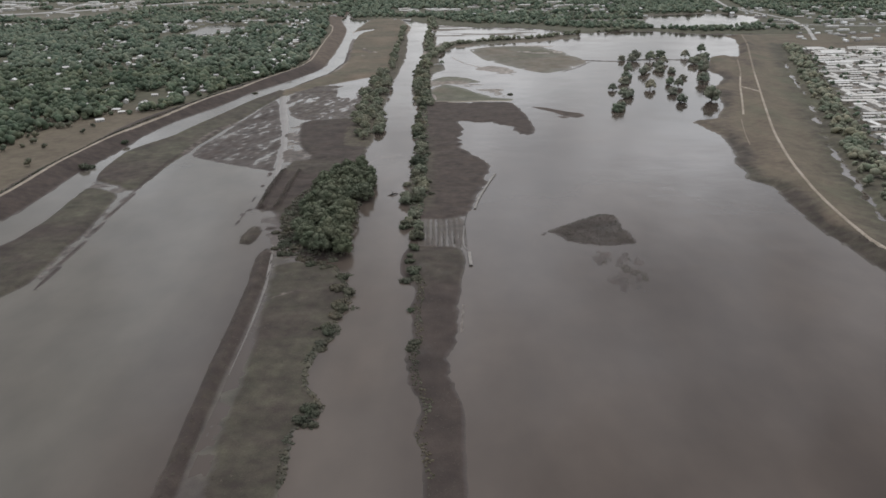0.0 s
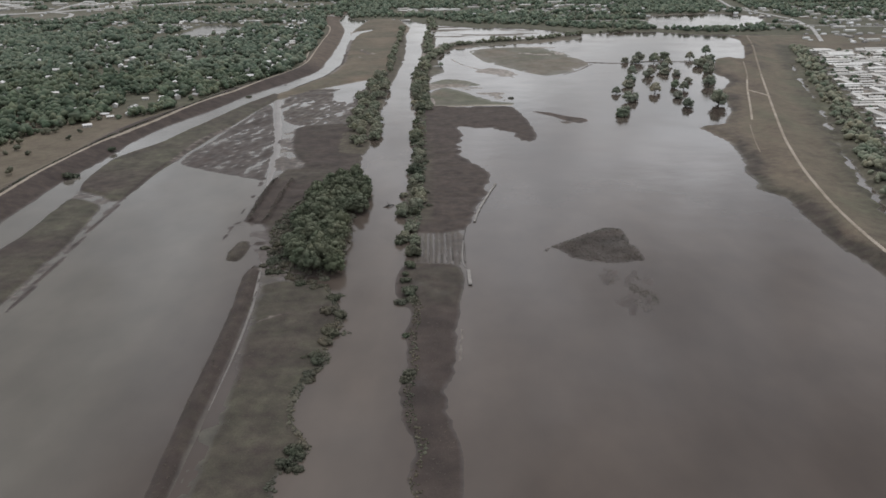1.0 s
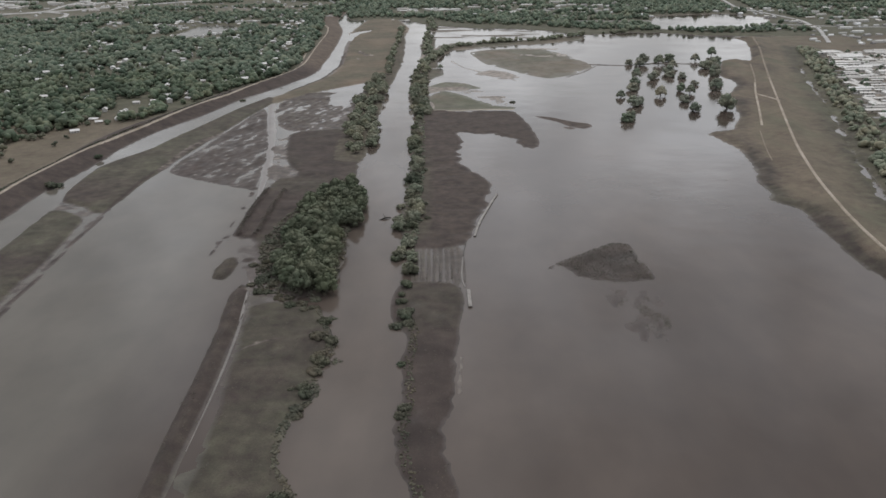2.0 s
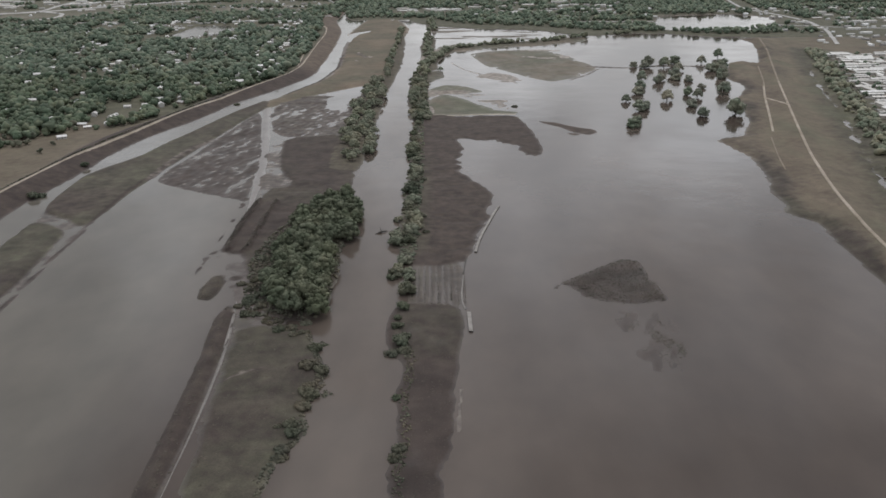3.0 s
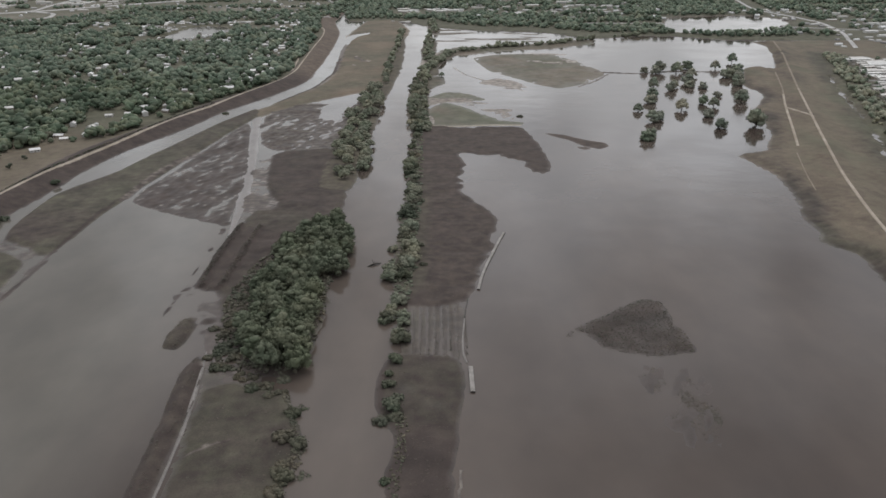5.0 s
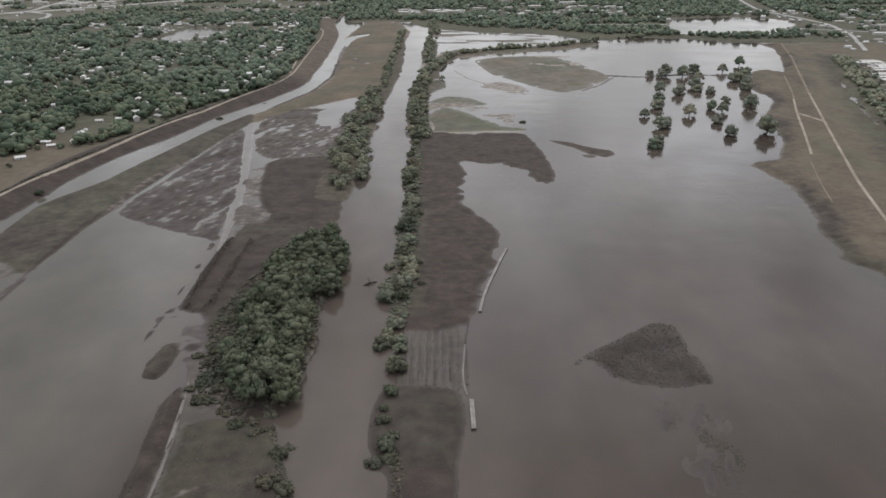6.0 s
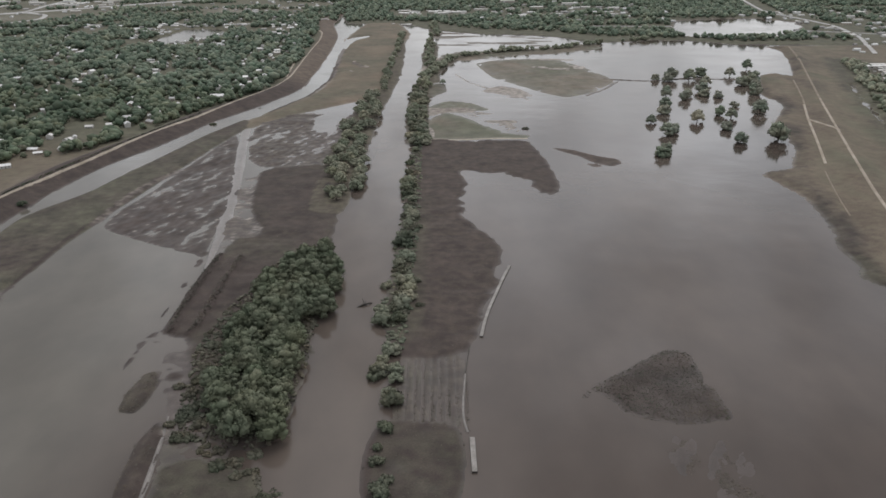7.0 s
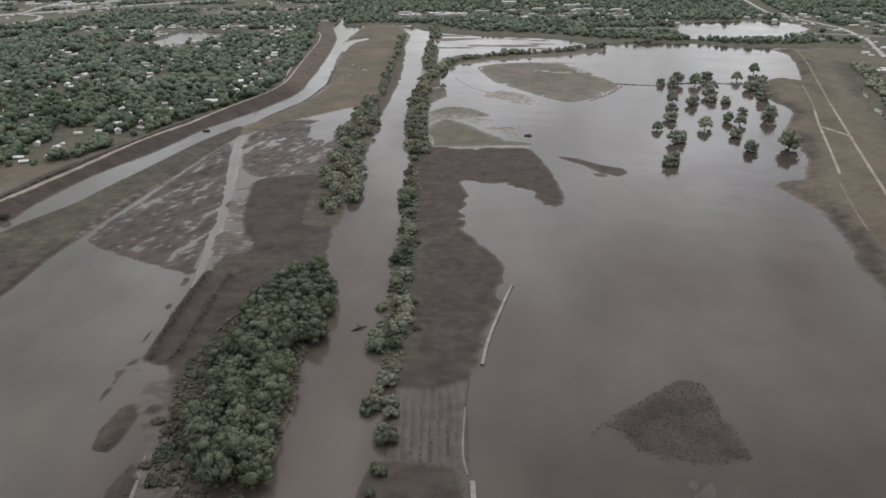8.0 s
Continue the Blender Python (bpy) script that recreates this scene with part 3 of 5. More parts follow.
def land(x, y):
    """Height of the land and its cover (green, tan, silt) at places in the plan."""
    x, y = np.asarray(x, float), np.asarray(y, float)
    wild = 0.35 + 1.5 * np.clip(fractal(x, y, 44, 2, 13) + 0.15, 0, 1)
    wx = x + wild * (1.3 * fractal(x, y, 19, 4, 3) + 1.0 * fractal(x, y, 4.2, 3, 5))
    wy = y + wild * (2.2 * fractal(x, y, 23, 4, 7) + 1.5 * fractal(x, y, 4.2, 3, 9))
    lump, streak = fractal(x, y, 9, 4, 11), fractal(0.957 * x - 0.29 * y, 0.22 * (0.29 * x + 0.957 * y), 8, 5, 19) * 0.55 + 0.7 * fractal(0.957 * x - 0.29 * y, 0.4 * (0.29 * x + 0.957 * y), 2.6, 3, 43)
    streak = np.where(y > 750, fractal(0.16 * x, 0.6 * y, 7, 4, 101), streak)
    z, cover = np.full(x.shape, -1.5), np.zeros((*x.shape, 3))
    for outline, top, slope, rough, ragged, tone in SHAPES:
        d = inside_distance(x + ragged * (wx - x), y + ragged * (wy - y), outline)
        relief = (streak if rough > 0.36 else lump) * rough * np.clip((d + (2.5 if ragged > 1 else 0.0)) / 4, 0, 1)
        h = np.clip(d * slope, -1.5, top) + relief
        higher = h > z
        z = np.where(higher, h, z)
        cover[higher & (d > -2)] = tone
    # pale rim on the flats' margins: wet sheen and silt put into the cover
    flats = (x < -56) & (x > -172) & (y > 486) & (y < 800)
    cover[..., 2] = np.where(flats & (z > 0) & (z < 0.035), np.maximum(cover[..., 2], 0.36), cover[..., 2])
    # grass comes and goes over the bars
    patch = fractal(x, y, 38, 3, 91)
    cover[..., 0] = np.where(cover[..., 0] > 0.05, np.clip(cover[..., 0] * (1 + 0.8 * patch), 0.02, 1), cover[..., 0])
    cover[..., 1] = np.where(cover[..., 1] > 0.3, np.clip(cover[..., 1] - 0.35 * patch, 0.1, 1), cover[..., 1])
    strip_green = smooth_step(298, 322, y) * smooth_step(362, 350, y) * (np.abs(x) < 16) + smooth_step(395, 420, y) * smooth_step(640, 470, y) * smooth_step(0, -9, x) * (np.abs(x) < 26) * 1.6
    cover[..., 0] += 0.17 * strip_green * (z > 0)
    # the old dyke's crest is hollowed by a worn track
    d = line_distance(x, y, LINE["dyke_top"]) + 0.4 * lump
    worn = smooth_step(1.9, 0.7, d) * smooth_step(215, 270, y) * (z > 0.8)
    z = z - 0.35 * worn
    cover[..., 1] = np.maximum(cover[..., 1], 0.12 * worn)
    # narrow banks that carry trees, and the old dykes that barely show
    for key, top, half, tone in (("river_left", 0.9, 12.0, (0.35, 0.25, 0.0)), ("river_right", 0.9, 9.0, (0.35, 0.25, 0.0)), ("river_right_far", 0.9, 9.0, (0.4, 0.25, 0.0)), ("thin", 0.45, 2.2, (0.1, 0.2, 0.0)), ("ridge_a", 2.6, 2.9, (0.0, 0.0, 0.0)), ("ridge_b", 2.6, 2.6, (0.0, 0.0, 0.0))):
        d = half - (line_distance(wx, wy, LINE[key]) if half > 3 else line_distance(x + 0.25 * (wx - x), y, LINE[key]))
        h = np.clip(d * (0.25 if half > 3 else 0.9), -1.5, top) + 0.2 * lump
        cover[(h > z) & (d > -1)] = tone
        z = np.maximum(z, np.where(d > -8, h, -1.5))
    d = 1.6 - line_distance(x, y, LINE["sunk"])
    z = np.maximum(z, np.where(d > -3, np.clip(d * 0.4, -1.5, 0.35) + 0.6 * fractal(x, y, 6, 3, 23) - 0.40, -1.5))
    for banks, height, tone in ((SAND_BANKS, 0.12, (0.0, 0.2, 0.75)), (PALE_BANKS, 0.08, (0.05, 0.1, 0.22)), (DARK_BANKS, 0.40, (0.0, 0.0, 0.0))):
        for line, half in banks:
            d = half * (1 + 0.4 * lump) - line_distance(x + 0.3 * (wx - x), y, np.array(line))
            on = (d > 0) & (z < 1.5)
            z = np.where(on, np.maximum(z, np.clip(d * 0.6, 0, height) + 0.03), z)
            cover[on] = tone
    # crop ridges with water standing in the furrows
    rows = smooth_step(0, 3, inside_distance(x, y, SHAPE["rows"]))
    z = z + rows * (0.11 * np.sin(2 * math.pi * (x + 0.02 * y) / 2.7) + 0.10 * fractal(x * 2.2, y * 0.25, 9, 3, 37) + 0.03)
    # ponds left behind by the water
    z = np.where(inside_distance(wx, wy, SHAPE["pond"]) > 0, -0.6, z)
    z = np.where(inside_distance(x + 0.5 * (wx - x), wy, SHAPE["branch"]) > 0, -0.5, z)
    # left levee: slope up from the canal, crest with its track, then the suburb's flat
    d = inside_distance(x + 0.4 * lump, y, SHAPE["left"], 90)
    h = np.interp(d, [-60, -8, 0, 14.5, 19, 30, 90], [-1.5, -1.5, 0.0, 5.0, 5.0, 1.7, 1.6])
    left = d > -6
    z = np.where(left, np.maximum(z, h + 0.12 * lump), z)
    behind, slope_zone = smooth_step(20, 26, d), (d > -6) & (d <= 22)
    far_left = smooth_step(880, 960, y)
    open_ground = smooth_step(740, 640, y)
    cover[left] = np.stack([(0.80 - 0.48 * open_ground) * behind, 0.10 + (0.25 + 0.45 * open_ground) * behind + 0.35 * far_left * (1 - behind), 0 * d], -1)[left]
    z = np.where(inside_distance(wx, wy, SHAPE["left_pond"]) > 0, -0.8, z)
    cover[..., 1] = np.where(left & (y > 1250), np.clip(cover[..., 1] + 0.2 * behind, 0, 0.6), cover[..., 1])
    cover[..., 2] = np.where(left & (y > 1440), np.clip(0.3 * fractal(x * 0.4, y, 70, 3, 83), 0, 0.4), cover[..., 2])
    # right levee: a long tan foreshore, the crest with its track, the flat behind it
    d = inside_distance(x + 0.7 * (wx - x), y + 0.7 * (wy - y), SHAPE["right"], 90)
    crest = line_distance(x, y, LINE["right_crest"])
    h = np.maximum(np.clip(d * 0.22, -1.5, 1.7), np.where(d > -2, 4.3 - np.maximum(0, crest - 2.5) * 0.17, -1.5))
    h = np.minimum(h, np.maximum(d * 0.45, -1.5))
    right = d > -4
    z = np.where(right, np.maximum(z, h + 0.10 * lump), z)
    ridge = line_distance(x, y, LINE["tree_row"])
    yard = smooth_step(16, 24, ridge) * (x > np.interp(y, LINE["tree_row"][:, 1], LINE["tree_row"][:, 0])) * smooth_step(1010, 980, y) * (y > 360)
    scrub = smooth_step(34, 12, ridge)
    worn = smooth_step(7, 2, np.abs(crest - 30 - 4 * lump))
    landward = x > np.interp(y, LINE["right_crest"][:, 1], LINE["right_crest"][:, 0])
    tone = np.stack([0.21 + 0.2 * scrub + 0.10 * landward, 0.83 - 0.55 * scrub - 0.15 * worn - (0.25 + 0.45 * smooth_step(580, 480, y)) * smooth_step(13, 3, d + 5 * patch), 0.38 * yard], -1)
    worn_patch = fractal(x, y * 0.5, 26, 3, 97)
    tone[..., 1] -= 0.62 * np.clip(worn_patch, 0, 1)
    tone[..., 0] += 0.42 * np.clip(-worn_patch, 0, 1)
    cover[right] = tone[right]
    # the ditch at the levee's toe, full of water in its deeper stretches
    d = line_distance(x + 2.5 * lump, y, LINE["ditch"]) - 1.2 - 2.4 * fractal(x, y, 22, 3, 29)
    z = np.where(right & (d < 4), np.minimum(z, np.clip(d * 0.7, -0.5, 4.0)), z)
    # the far plain
    d = inside_distance(wx, wy, SHAPE["far"], 90)
    flat = d > -4
    z = np.where(flat, np.maximum(z, np.clip(d * 0.2, -1.5, 1.6) + 0.1 * lump), z)
    cover[flat & (d > 0)] = (0.8, 0.15, 0.0)
    for key in ("far_flood", "right_flood"):
        d = inside_distance(wx, wy, SHAPE[key])
        if key == "far_flood":
            bars = fractal(x * 0.22, y, 16, 4, 63)
            z = np.where(d > 0, np.maximum(0.95 * bars - 0.12, -0.6), z)
        else:
            z = np.where(d > -3, np.minimum(z, np.clip(-d * 0.3, -1.0, 1.6) + 0.4 * streak - 0.06), z)
        cover[d > -3] = (0.3, 0.25, 0.2)
    return z, np.clip(cover, 0, 1)


def ground_z(x, y):
    return float(land(np.array([x]), np.array([y]))[0][0])


def spread(start, stop, step, end, growth):
    """Grid lines: an even middle and growing steps to both ends."""
    middle = list(np.arange(start, stop + 0.01, step))
    low, high, s = [], [], step
    while (low[-1] if low else start) > -end or (high[-1] if high else stop) < end:
        s *= growth
        low.append(max(-end, (low[-1] if low else start) - s))
        high.append(min(end, (high[-1] if high else stop) + s))
    return np.unique(np.array(low + middle + high).round(3))


def grid_faces(nx, ny):
    i = (np.arange(ny - 1)[:, None] * nx + np.arange(nx - 1)[None]).reshape(-1, 1)
    return i + (0, 1, nx + 1, nx)


gx = np.unique(np.concatenate([spread(-420, 420, 3.2, 4500, 1.12), np.arange(-236, 236, 1.6)]).round(2))
gx = gx[np.insert(np.diff(gx) > 0.7, 0, True)]
gx = np.unique(np.concatenate([gx[np.abs(gx) > 14.4], np.arange(-14.4, 14.5, 0.6)]).round(2))
gy = np.unique(np.concatenate([np.arange(-170, 150, 5.0), np.arange(150, 560, 1.25), np.arange(560, 1000, 2.4), np.arange(1000, 1500, 6.0), 1500 + 8 * 1.14 ** np.arange(46), -170 - 8 * 1.2 ** np.arange(31)]))
gy = gy[(gy > -2500) & (gy < 4500)]
GX, GY = np.meshgrid(gx, gy)
GZ, COVER = land(GX, GY)
ground_mesh = mesh_from("ground", np.stack([GX, GY, GZ], -1).reshape(-1, 3), grid_faces(len(gx), len(gy)), SOIL, True)
layer = ground_mesh.color_attributes.new("cover", "FLOAT_COLOR", "POINT")
layer.data.foreach_set("color", np.concatenate([COVER.reshape(-1, 3), np.ones((COVER.size // 3, 1))], 1).astype(np.float32).ravel())
tagged(new("ground", ground_mesh), "brown flood plain with levees, mud bars and dry grass", "ground", kind="structure")

_n = 41
wx_, wy_ = np.meshgrid(np.linspace(-4500, 4500, _n), np.linspace(-2500, 4500, _n))
water_mesh = mesh_from("water", np.stack([wx_, wy_, 0 * wx_], -1).reshape(-1, 3), grid_faces(_n, _n), WATER, True)
tagged(new("water", water_mesh), "grey-brown silty flood water reflecting an overcast sky", "water", kind="structure")


# ---------- tracks and roads ----------
def ribbon(name, points, width, mat, label, lift=0.22, category="track", level=None, ragged=0.0, kind="structure"):
    """A low road bed draped along a line, with shoulders that run down into the ground."""
    line = rounded(points, False, 3)
    step = np.concatenate([[0], np.cumsum(np.linalg.norm(np.diff(line, axis=0), axis=1))])
    s = np.arange(0, step[-1], max(2.0, width * 0.6))
    p = np.stack([np.interp(s, step, line[:, 0]), np.interp(s, step, line[:, 1])], 1)
    d = np.gradient(p, axis=0)
    side = np.stack([d[:, 1], -d[:, 0]], 1) / (np.linalg.norm(d, axis=1, keepdims=True) + 1e-9)
    rows = []
    for off, drop in ((-0.62, -0.6), (-0.5, 0.0), (0.0, 0.06), (0.5, 0.0), (0.62, -0.6)):
        w = width * (1 + ragged * fractal(p[:, 0] + 50 * off, p[:, 1], 12, 3, 41)) * (np.interp(s, [0, 12, s[-1] - 70, s[-1]], [0.5, 1, 1, 0.25]) if ragged else 1)
        q = p + side * (off * w)[:, None]
        z = land(q[:, 0], q[:, 1])[0] if level is None else np.full(len(q), level)
        rows.append(np.column_stack([q, z + lift + drop]))
    v = np.stack(rows, 1).reshape(-1, 3)
    return tagged(new(name, mesh_from(name, v, grid_faces(5, len(p)), mat, True)), label, category, kind=kind)


ribbon("road", LEFT_CREST, 1.9, TRACK, "pale dirt track along the crest of a levee")
ribbon("road", RIGHT_CREST[:11], 1.7, TRACK, "pale dirt track along a tan levee")
ribbon("road", RIGHT_CREST[10:], 1.8, FAINT, "faint track along the far crest of a tan levee", 0.14)
ribbon("road", [(300, 806), (282, 755), (261, 690), (241, 630)], 1.6, TRACK, "narrow pale dirt track down a grassy foreshore")
ribbon("road", [(335, 915), (320, 866), (308, 828), (301, 808)], 1.4, FAINT, "faint worn track along a grassy foreshore", 0.14)
ribbon("road", [(234, 615), (221, 571), (212, 535)], 0.9, FAINT, "faint worn wheel track in dry grass", 0.12)
ribbon("road", [(281, 753), (283, 733), (285, 709)], 1.9, TRACK, "short pale dirt track joining two others")
ribbon("road", [(-147, 748), (-137, 692), (-125, 628), (-116, 576), (-108, 526), (-104, 492), (-102, 470)], 6.5, SILT, "flooded farm road under pale wet silt", 0.08, level=0.0, ragged=0.16)
ribbon("silt_bank", [(-81.6, 359), (-79.8, 347), (-77.1, 327), (-75.2, 306), (-74.2, 285), (-73.6, 264), (-73.3, 236)], 1.0, PALE_SILT, "thin pale line of silt along the toe of an old dyke", 0.12, "silt", ragged=0.5)
ribbon("silt_bank", [(11.3, 384), (10.8, 376), (10.2, 366), (10.2, 357), (11.6, 349)], 0.7, PALE_SILT, "pale silt line along a drowned field's edge", 0.1, "silt", level=0.02)
ribbon("road", [(-11, 705), (12, 702), (36, 706), (64, 705)], 2.4, TRACK, "pale farm track at a drowned field's edge", 0.15)
ribbon("road", [(-152, 935), (-163, 1041), (-173, 1164), (-180, 1228)], 2.6, TRACK, "pale dirt track beside a suburb", 0.2)


# ---------- trees ----------
def tree_model(name, label, seed, radius, height, stem, clumps, leaf_mat, leaf_size, each, dome=True):
    """A tree: tapered trunk with limbs, and a crown of uneven leaf clumps with loose sprays."""
    rng = np.random.default_rng(seed)
    root = new(name)
    wood = Heap()
    lean = rng.uniform(-0.06, 0.06, 2) * height
    top = (lean[0], lean[1], stem + (height - stem) * 0.55)
    wood.tube([(0, 0, -0.9), (lean[0] * 0.3, lean[1] * 0.3, stem * 0.6), (lean[0] * 0.7, lean[1] * 0.7, stem), top], [0.34, 0.26, 0.2, 0.07])
    centres, radii = [], []
    for i in range(clumps):
        a = 2.4 * i + rng.uniform(-0.5, 0.5)
        out = radius * math.sqrt((i + 0.5) / clumps) * rng.uniform(0.72, 1.0)
        lift = (1 - (out / radius) ** 2 * 0.75) if dome else rng.uniform(0.15, 1.0) * (1.1 - 0.5 * out / radius)
        c = np.array([math.cos(a) * out + lean[0], math.sin(a) * out + lean[1], stem + (height - stem) * (lift * 0.8) * rng.uniform(0.75, 1.05)])
        centres.append(c)
        radii.append(radius * rng.uniform(0.30, 0.48))
        if i % 5 == 0:
            wood.tube([(lean[0] * 0.6, lean[1] * 0.6, stem * 0.85), tuple(c * 0.5 + np.array([0, 0, stem * 0.55])), tuple(c)], [0.16, 0.1, 0.04], 5)
    leafage = Heap()
    leafage.lumps(rng, np.array(centres), np.array(radii) * 0.9, 0.82, 0.34)
    leafage.leaves(rng, np.array(centres), np.array(radii), each, leaf_size)
    part("trunk", wood.mesh("trunk", BARK), root)
    part("crown", leafage.mesh("crown", leaf_mat, True), root)
    return tagged(root, label, "tree")


def set_out(models, places, rng, sizes, group, labels=None, sink=0.15):
    """Copies of tree models at places in the plan, each turned and sized in its own way; the models take the first places."""
    p = np.array(places, float)
    z = np.maximum(land(p[:, 0], p[:, 1])[0], -1.2)
    placed = []
    for i, (x, y) in enumerate(p):
        s = sizes[i] if isinstance(sizes, (list, tuple)) and len(sizes) == len(p) else rng.uniform(*sizes)
        m = Matrix.LocRotScale((x, y, z[i] - sink), Euler((0, 0, rng.uniform(0, 6.28))), (s * rng.uniform(0.9, 1.1), s * rng.uniform(0.9, 1.1), s * rng.uniform(0.88, 1.12)))
        model = models[i % len(models)]
        if i < len(models):
            model.matrix_basis, ob = m, model
        else:
            ob = copy_thing(model, Matrix.Identity(4))
            ob.matrix_basis = m
        tagged(ob, group=group)
        placed.append(ob)
    return placed


def scatter(outline, spacing, rng, keep=1.0):
    """Loose, even-ish places inside an outline."""
    o = np.array(outline, float)
    lo, hi = o.min(0), o.max(0)
    X, Y = np.meshgrid(np.arange(lo[0], hi[0], spacing), np.arange(lo[1], hi[1], spacing))
    X, Y = X.ravel() + rng.uniform(-0.42, 0.42, X.size) * spacing, Y.ravel() + rng.uniform(-0.42, 0.42, X.size) * spacing
    ok = (inside_distance(X, Y, o) > 0) & (rng.random(X.size) < keep)
    return np.stack([X[ok], Y[ok]], 1)


rng = np.random.default_rng(4)
flood_models = [tree_model("tree", "round-crowned tree standing in flood water", 11 + i, 4.5, 10.8, 1.7, 26, LEAF_FLOOD, 0.5, 30, dome=i == 0) for i in range(3)]
flood_places = [(1.5, 914), (146, 657), (164, 714), (161, 752), (179, 783), (187, 812), (196, 846), (218, 926), (224, 934), (240, 931), (257, 952), (211, 837), (217, 852), (232, 853),
                (236, 872), (197, 755), (242, 846), (243, 808), (227, 765), (212, 729), (209, 691), (286, 951), (282, 902), (293, 910), (317, 992), (303, 930), (278, 859),
                (255, 782), (262, 800), (236, 695), (248, 905), (208, 932), (222, 778), (288, 885), (152, 668), (172, 724)]
flood_sizes = [0.55, 1.0, 1.1, 0.75, 0.95, 1.0, 1.05, 1.05, 1.1, 1.25, 1.2, 0.95, 0.9, 0.95, 1.1, 1.05, 0.85, 0.7, 0.9, 0.85, 0.95, 0.95, 1.2, 1.2, 1.1, 1.2, 1.15, 1.2, 1.0, 1.45, 1.0, 0.8, 0.85, 1.0, 0.8, 0.8]
set_out(flood_models, flood_places, rng, [1.02 * s for s in flood_sizes], "trees standing in the flood", sink=0.0)

grove_models = [tree_model("tree", "dense leafy tree in a riverside grove", 31 + i, 4.2, 10.5, 2.0, 26, LEAF_GROVE, 0.44, 42, dome=i < 2) for i in range(4)]
GROVE_STAND = [(-48, 486), (-40, 450), (-40, 428), (-50, 415), (-45, 385), (-44, 345), (-58, 341), (-68, 352), (-72, 377), (-75, 404), (-73, 440), (-66, 470), (-58, 487)]
set_out(grove_models, scatter(GROVE_STAND, 5.3, rng), rng, (0.55, 1.02), "trees of the riverside grove")

bank_models = [tree_model("tree", "bushy tree on the river bank", 51 + i, 3.6, 6.6, 1.0, 20, LEAF_BANK, 0.45, 22) for i in range(3)]
LEFT_STAND = [(-69, 868), (-52, 862), (-50, 790), (-50, 700), (-47, 640), (-46, 590), (-52, 556), (-60, 560), (-70, 640), (-72, 700), (-74, 745), (-68, 800)]
left_bank = np.concatenate([scatter(LEFT_STAND, 8.6, rng, 0.85), [(-54 + rng.uniform(-3, 2), y) for y in np.arange(880, 990, 14)]])
set_out(bank_models, left_bank, rng, (0.75, 1.2), "trees along the river")

right_models = [tree_model("tree", "dark bushy tree at the water's edge", 71 + i, 3.2, 4.4, 0.5, 24, LEAF_SCRUB if i == 1 else LEAF_BANK, 0.36, 26, dome=i == 0) for i in range(3)]
right_bank = [(np.interp(y, LINE["river_right"][:, 1], LINE["river_right"][:, 0]) + off + rng.uniform(-1, 1), y + rng.uniform(-3, 3)) for off, step in ((-5.0, 9), (0.0, 10), (4.5, 11)) for y in np.arange(688, 905, step)]
right_bank += [(-15, 590), (-14, 566), (-14, 535), (-13, 498), (-13.5, 481), (-11.5, 446), (-16, 441), (-16, 392), (-11.5, 377), (-17, 620), (-18, 609), (-19, 584), (-17, 575), (-15, 544), (-14, 525), (-14.5, 508), (-12, 487), (-16, 476), (-15.5, 470), (-12, 453), (-19, 427), (-17, 432), (-13, 435), (-20, 423), (-15, 425),
               (-12, 441), (-18, 387), (-20, 383), (-13.5, 383), (-13.5, 369), (-11, 366), (-14, 398), (-19, 455), (-17, 500), (-17, 555), (-17, 596), (-17, 640), (-16, 655), (-16, 668)]
along = rounded([(-3, 1010), (14, 1076), (78, 1126), (135, 1138), (195, 1178), (260, 1215)], False)
right_bank = [(x + rng.uniform(-1.8, 1.8), y + rng.uniform(-2.5, 2.5)) for x, y in right_bank]
set_out(right_models, right_bank, rng, (0.62, 1.22), "trees along the river")
shrub_models = [tree_model("shrub", "low dark shrub standing in shallow water", 81 + i, 2.7, 3.0, 0.3, 20, LEAF_SCRUB, 0.34, 26, dome=i == 0) for i in range(2)]
for b in shrub_models:
    tagged(b, category="shrub")
set_out(shrub_models, [(-13.5, 351), (-14.8, 335), (-13.1, 321), (-12.7, 286), (-15, 341), (-11.5, 327), (-229.5, 497), (-226.5, 500), (-225.5, 559), (-174.5, 753)], rng,
        [0.95, 0.8, 1.1, 0.6, 0.6, 0.7, 1.3, 1.0, 1.0, 0.9], "shrubs in the shallows")

row = LINE["tree_row"]
seg = np.linalg.norm(np.diff(row, axis=0), axis=1)
cum = np.concatenate([[0], np.cumsum(seg)])
hedge = []
for s in np.arange(20, cum[-1], 6.2):
    for off in (-5.0, 1.0, 6.5):
        hedge.append((np.interp(s, cum, row[:, 0]) + off + rng.uniform(-2.4, 2.4), np.interp(s, cum, row[:, 1]) - off * 0.4 + rng.uniform(-2.4, 2.4)))
hedge = [h for h in hedge if rng.random() < 0.7]

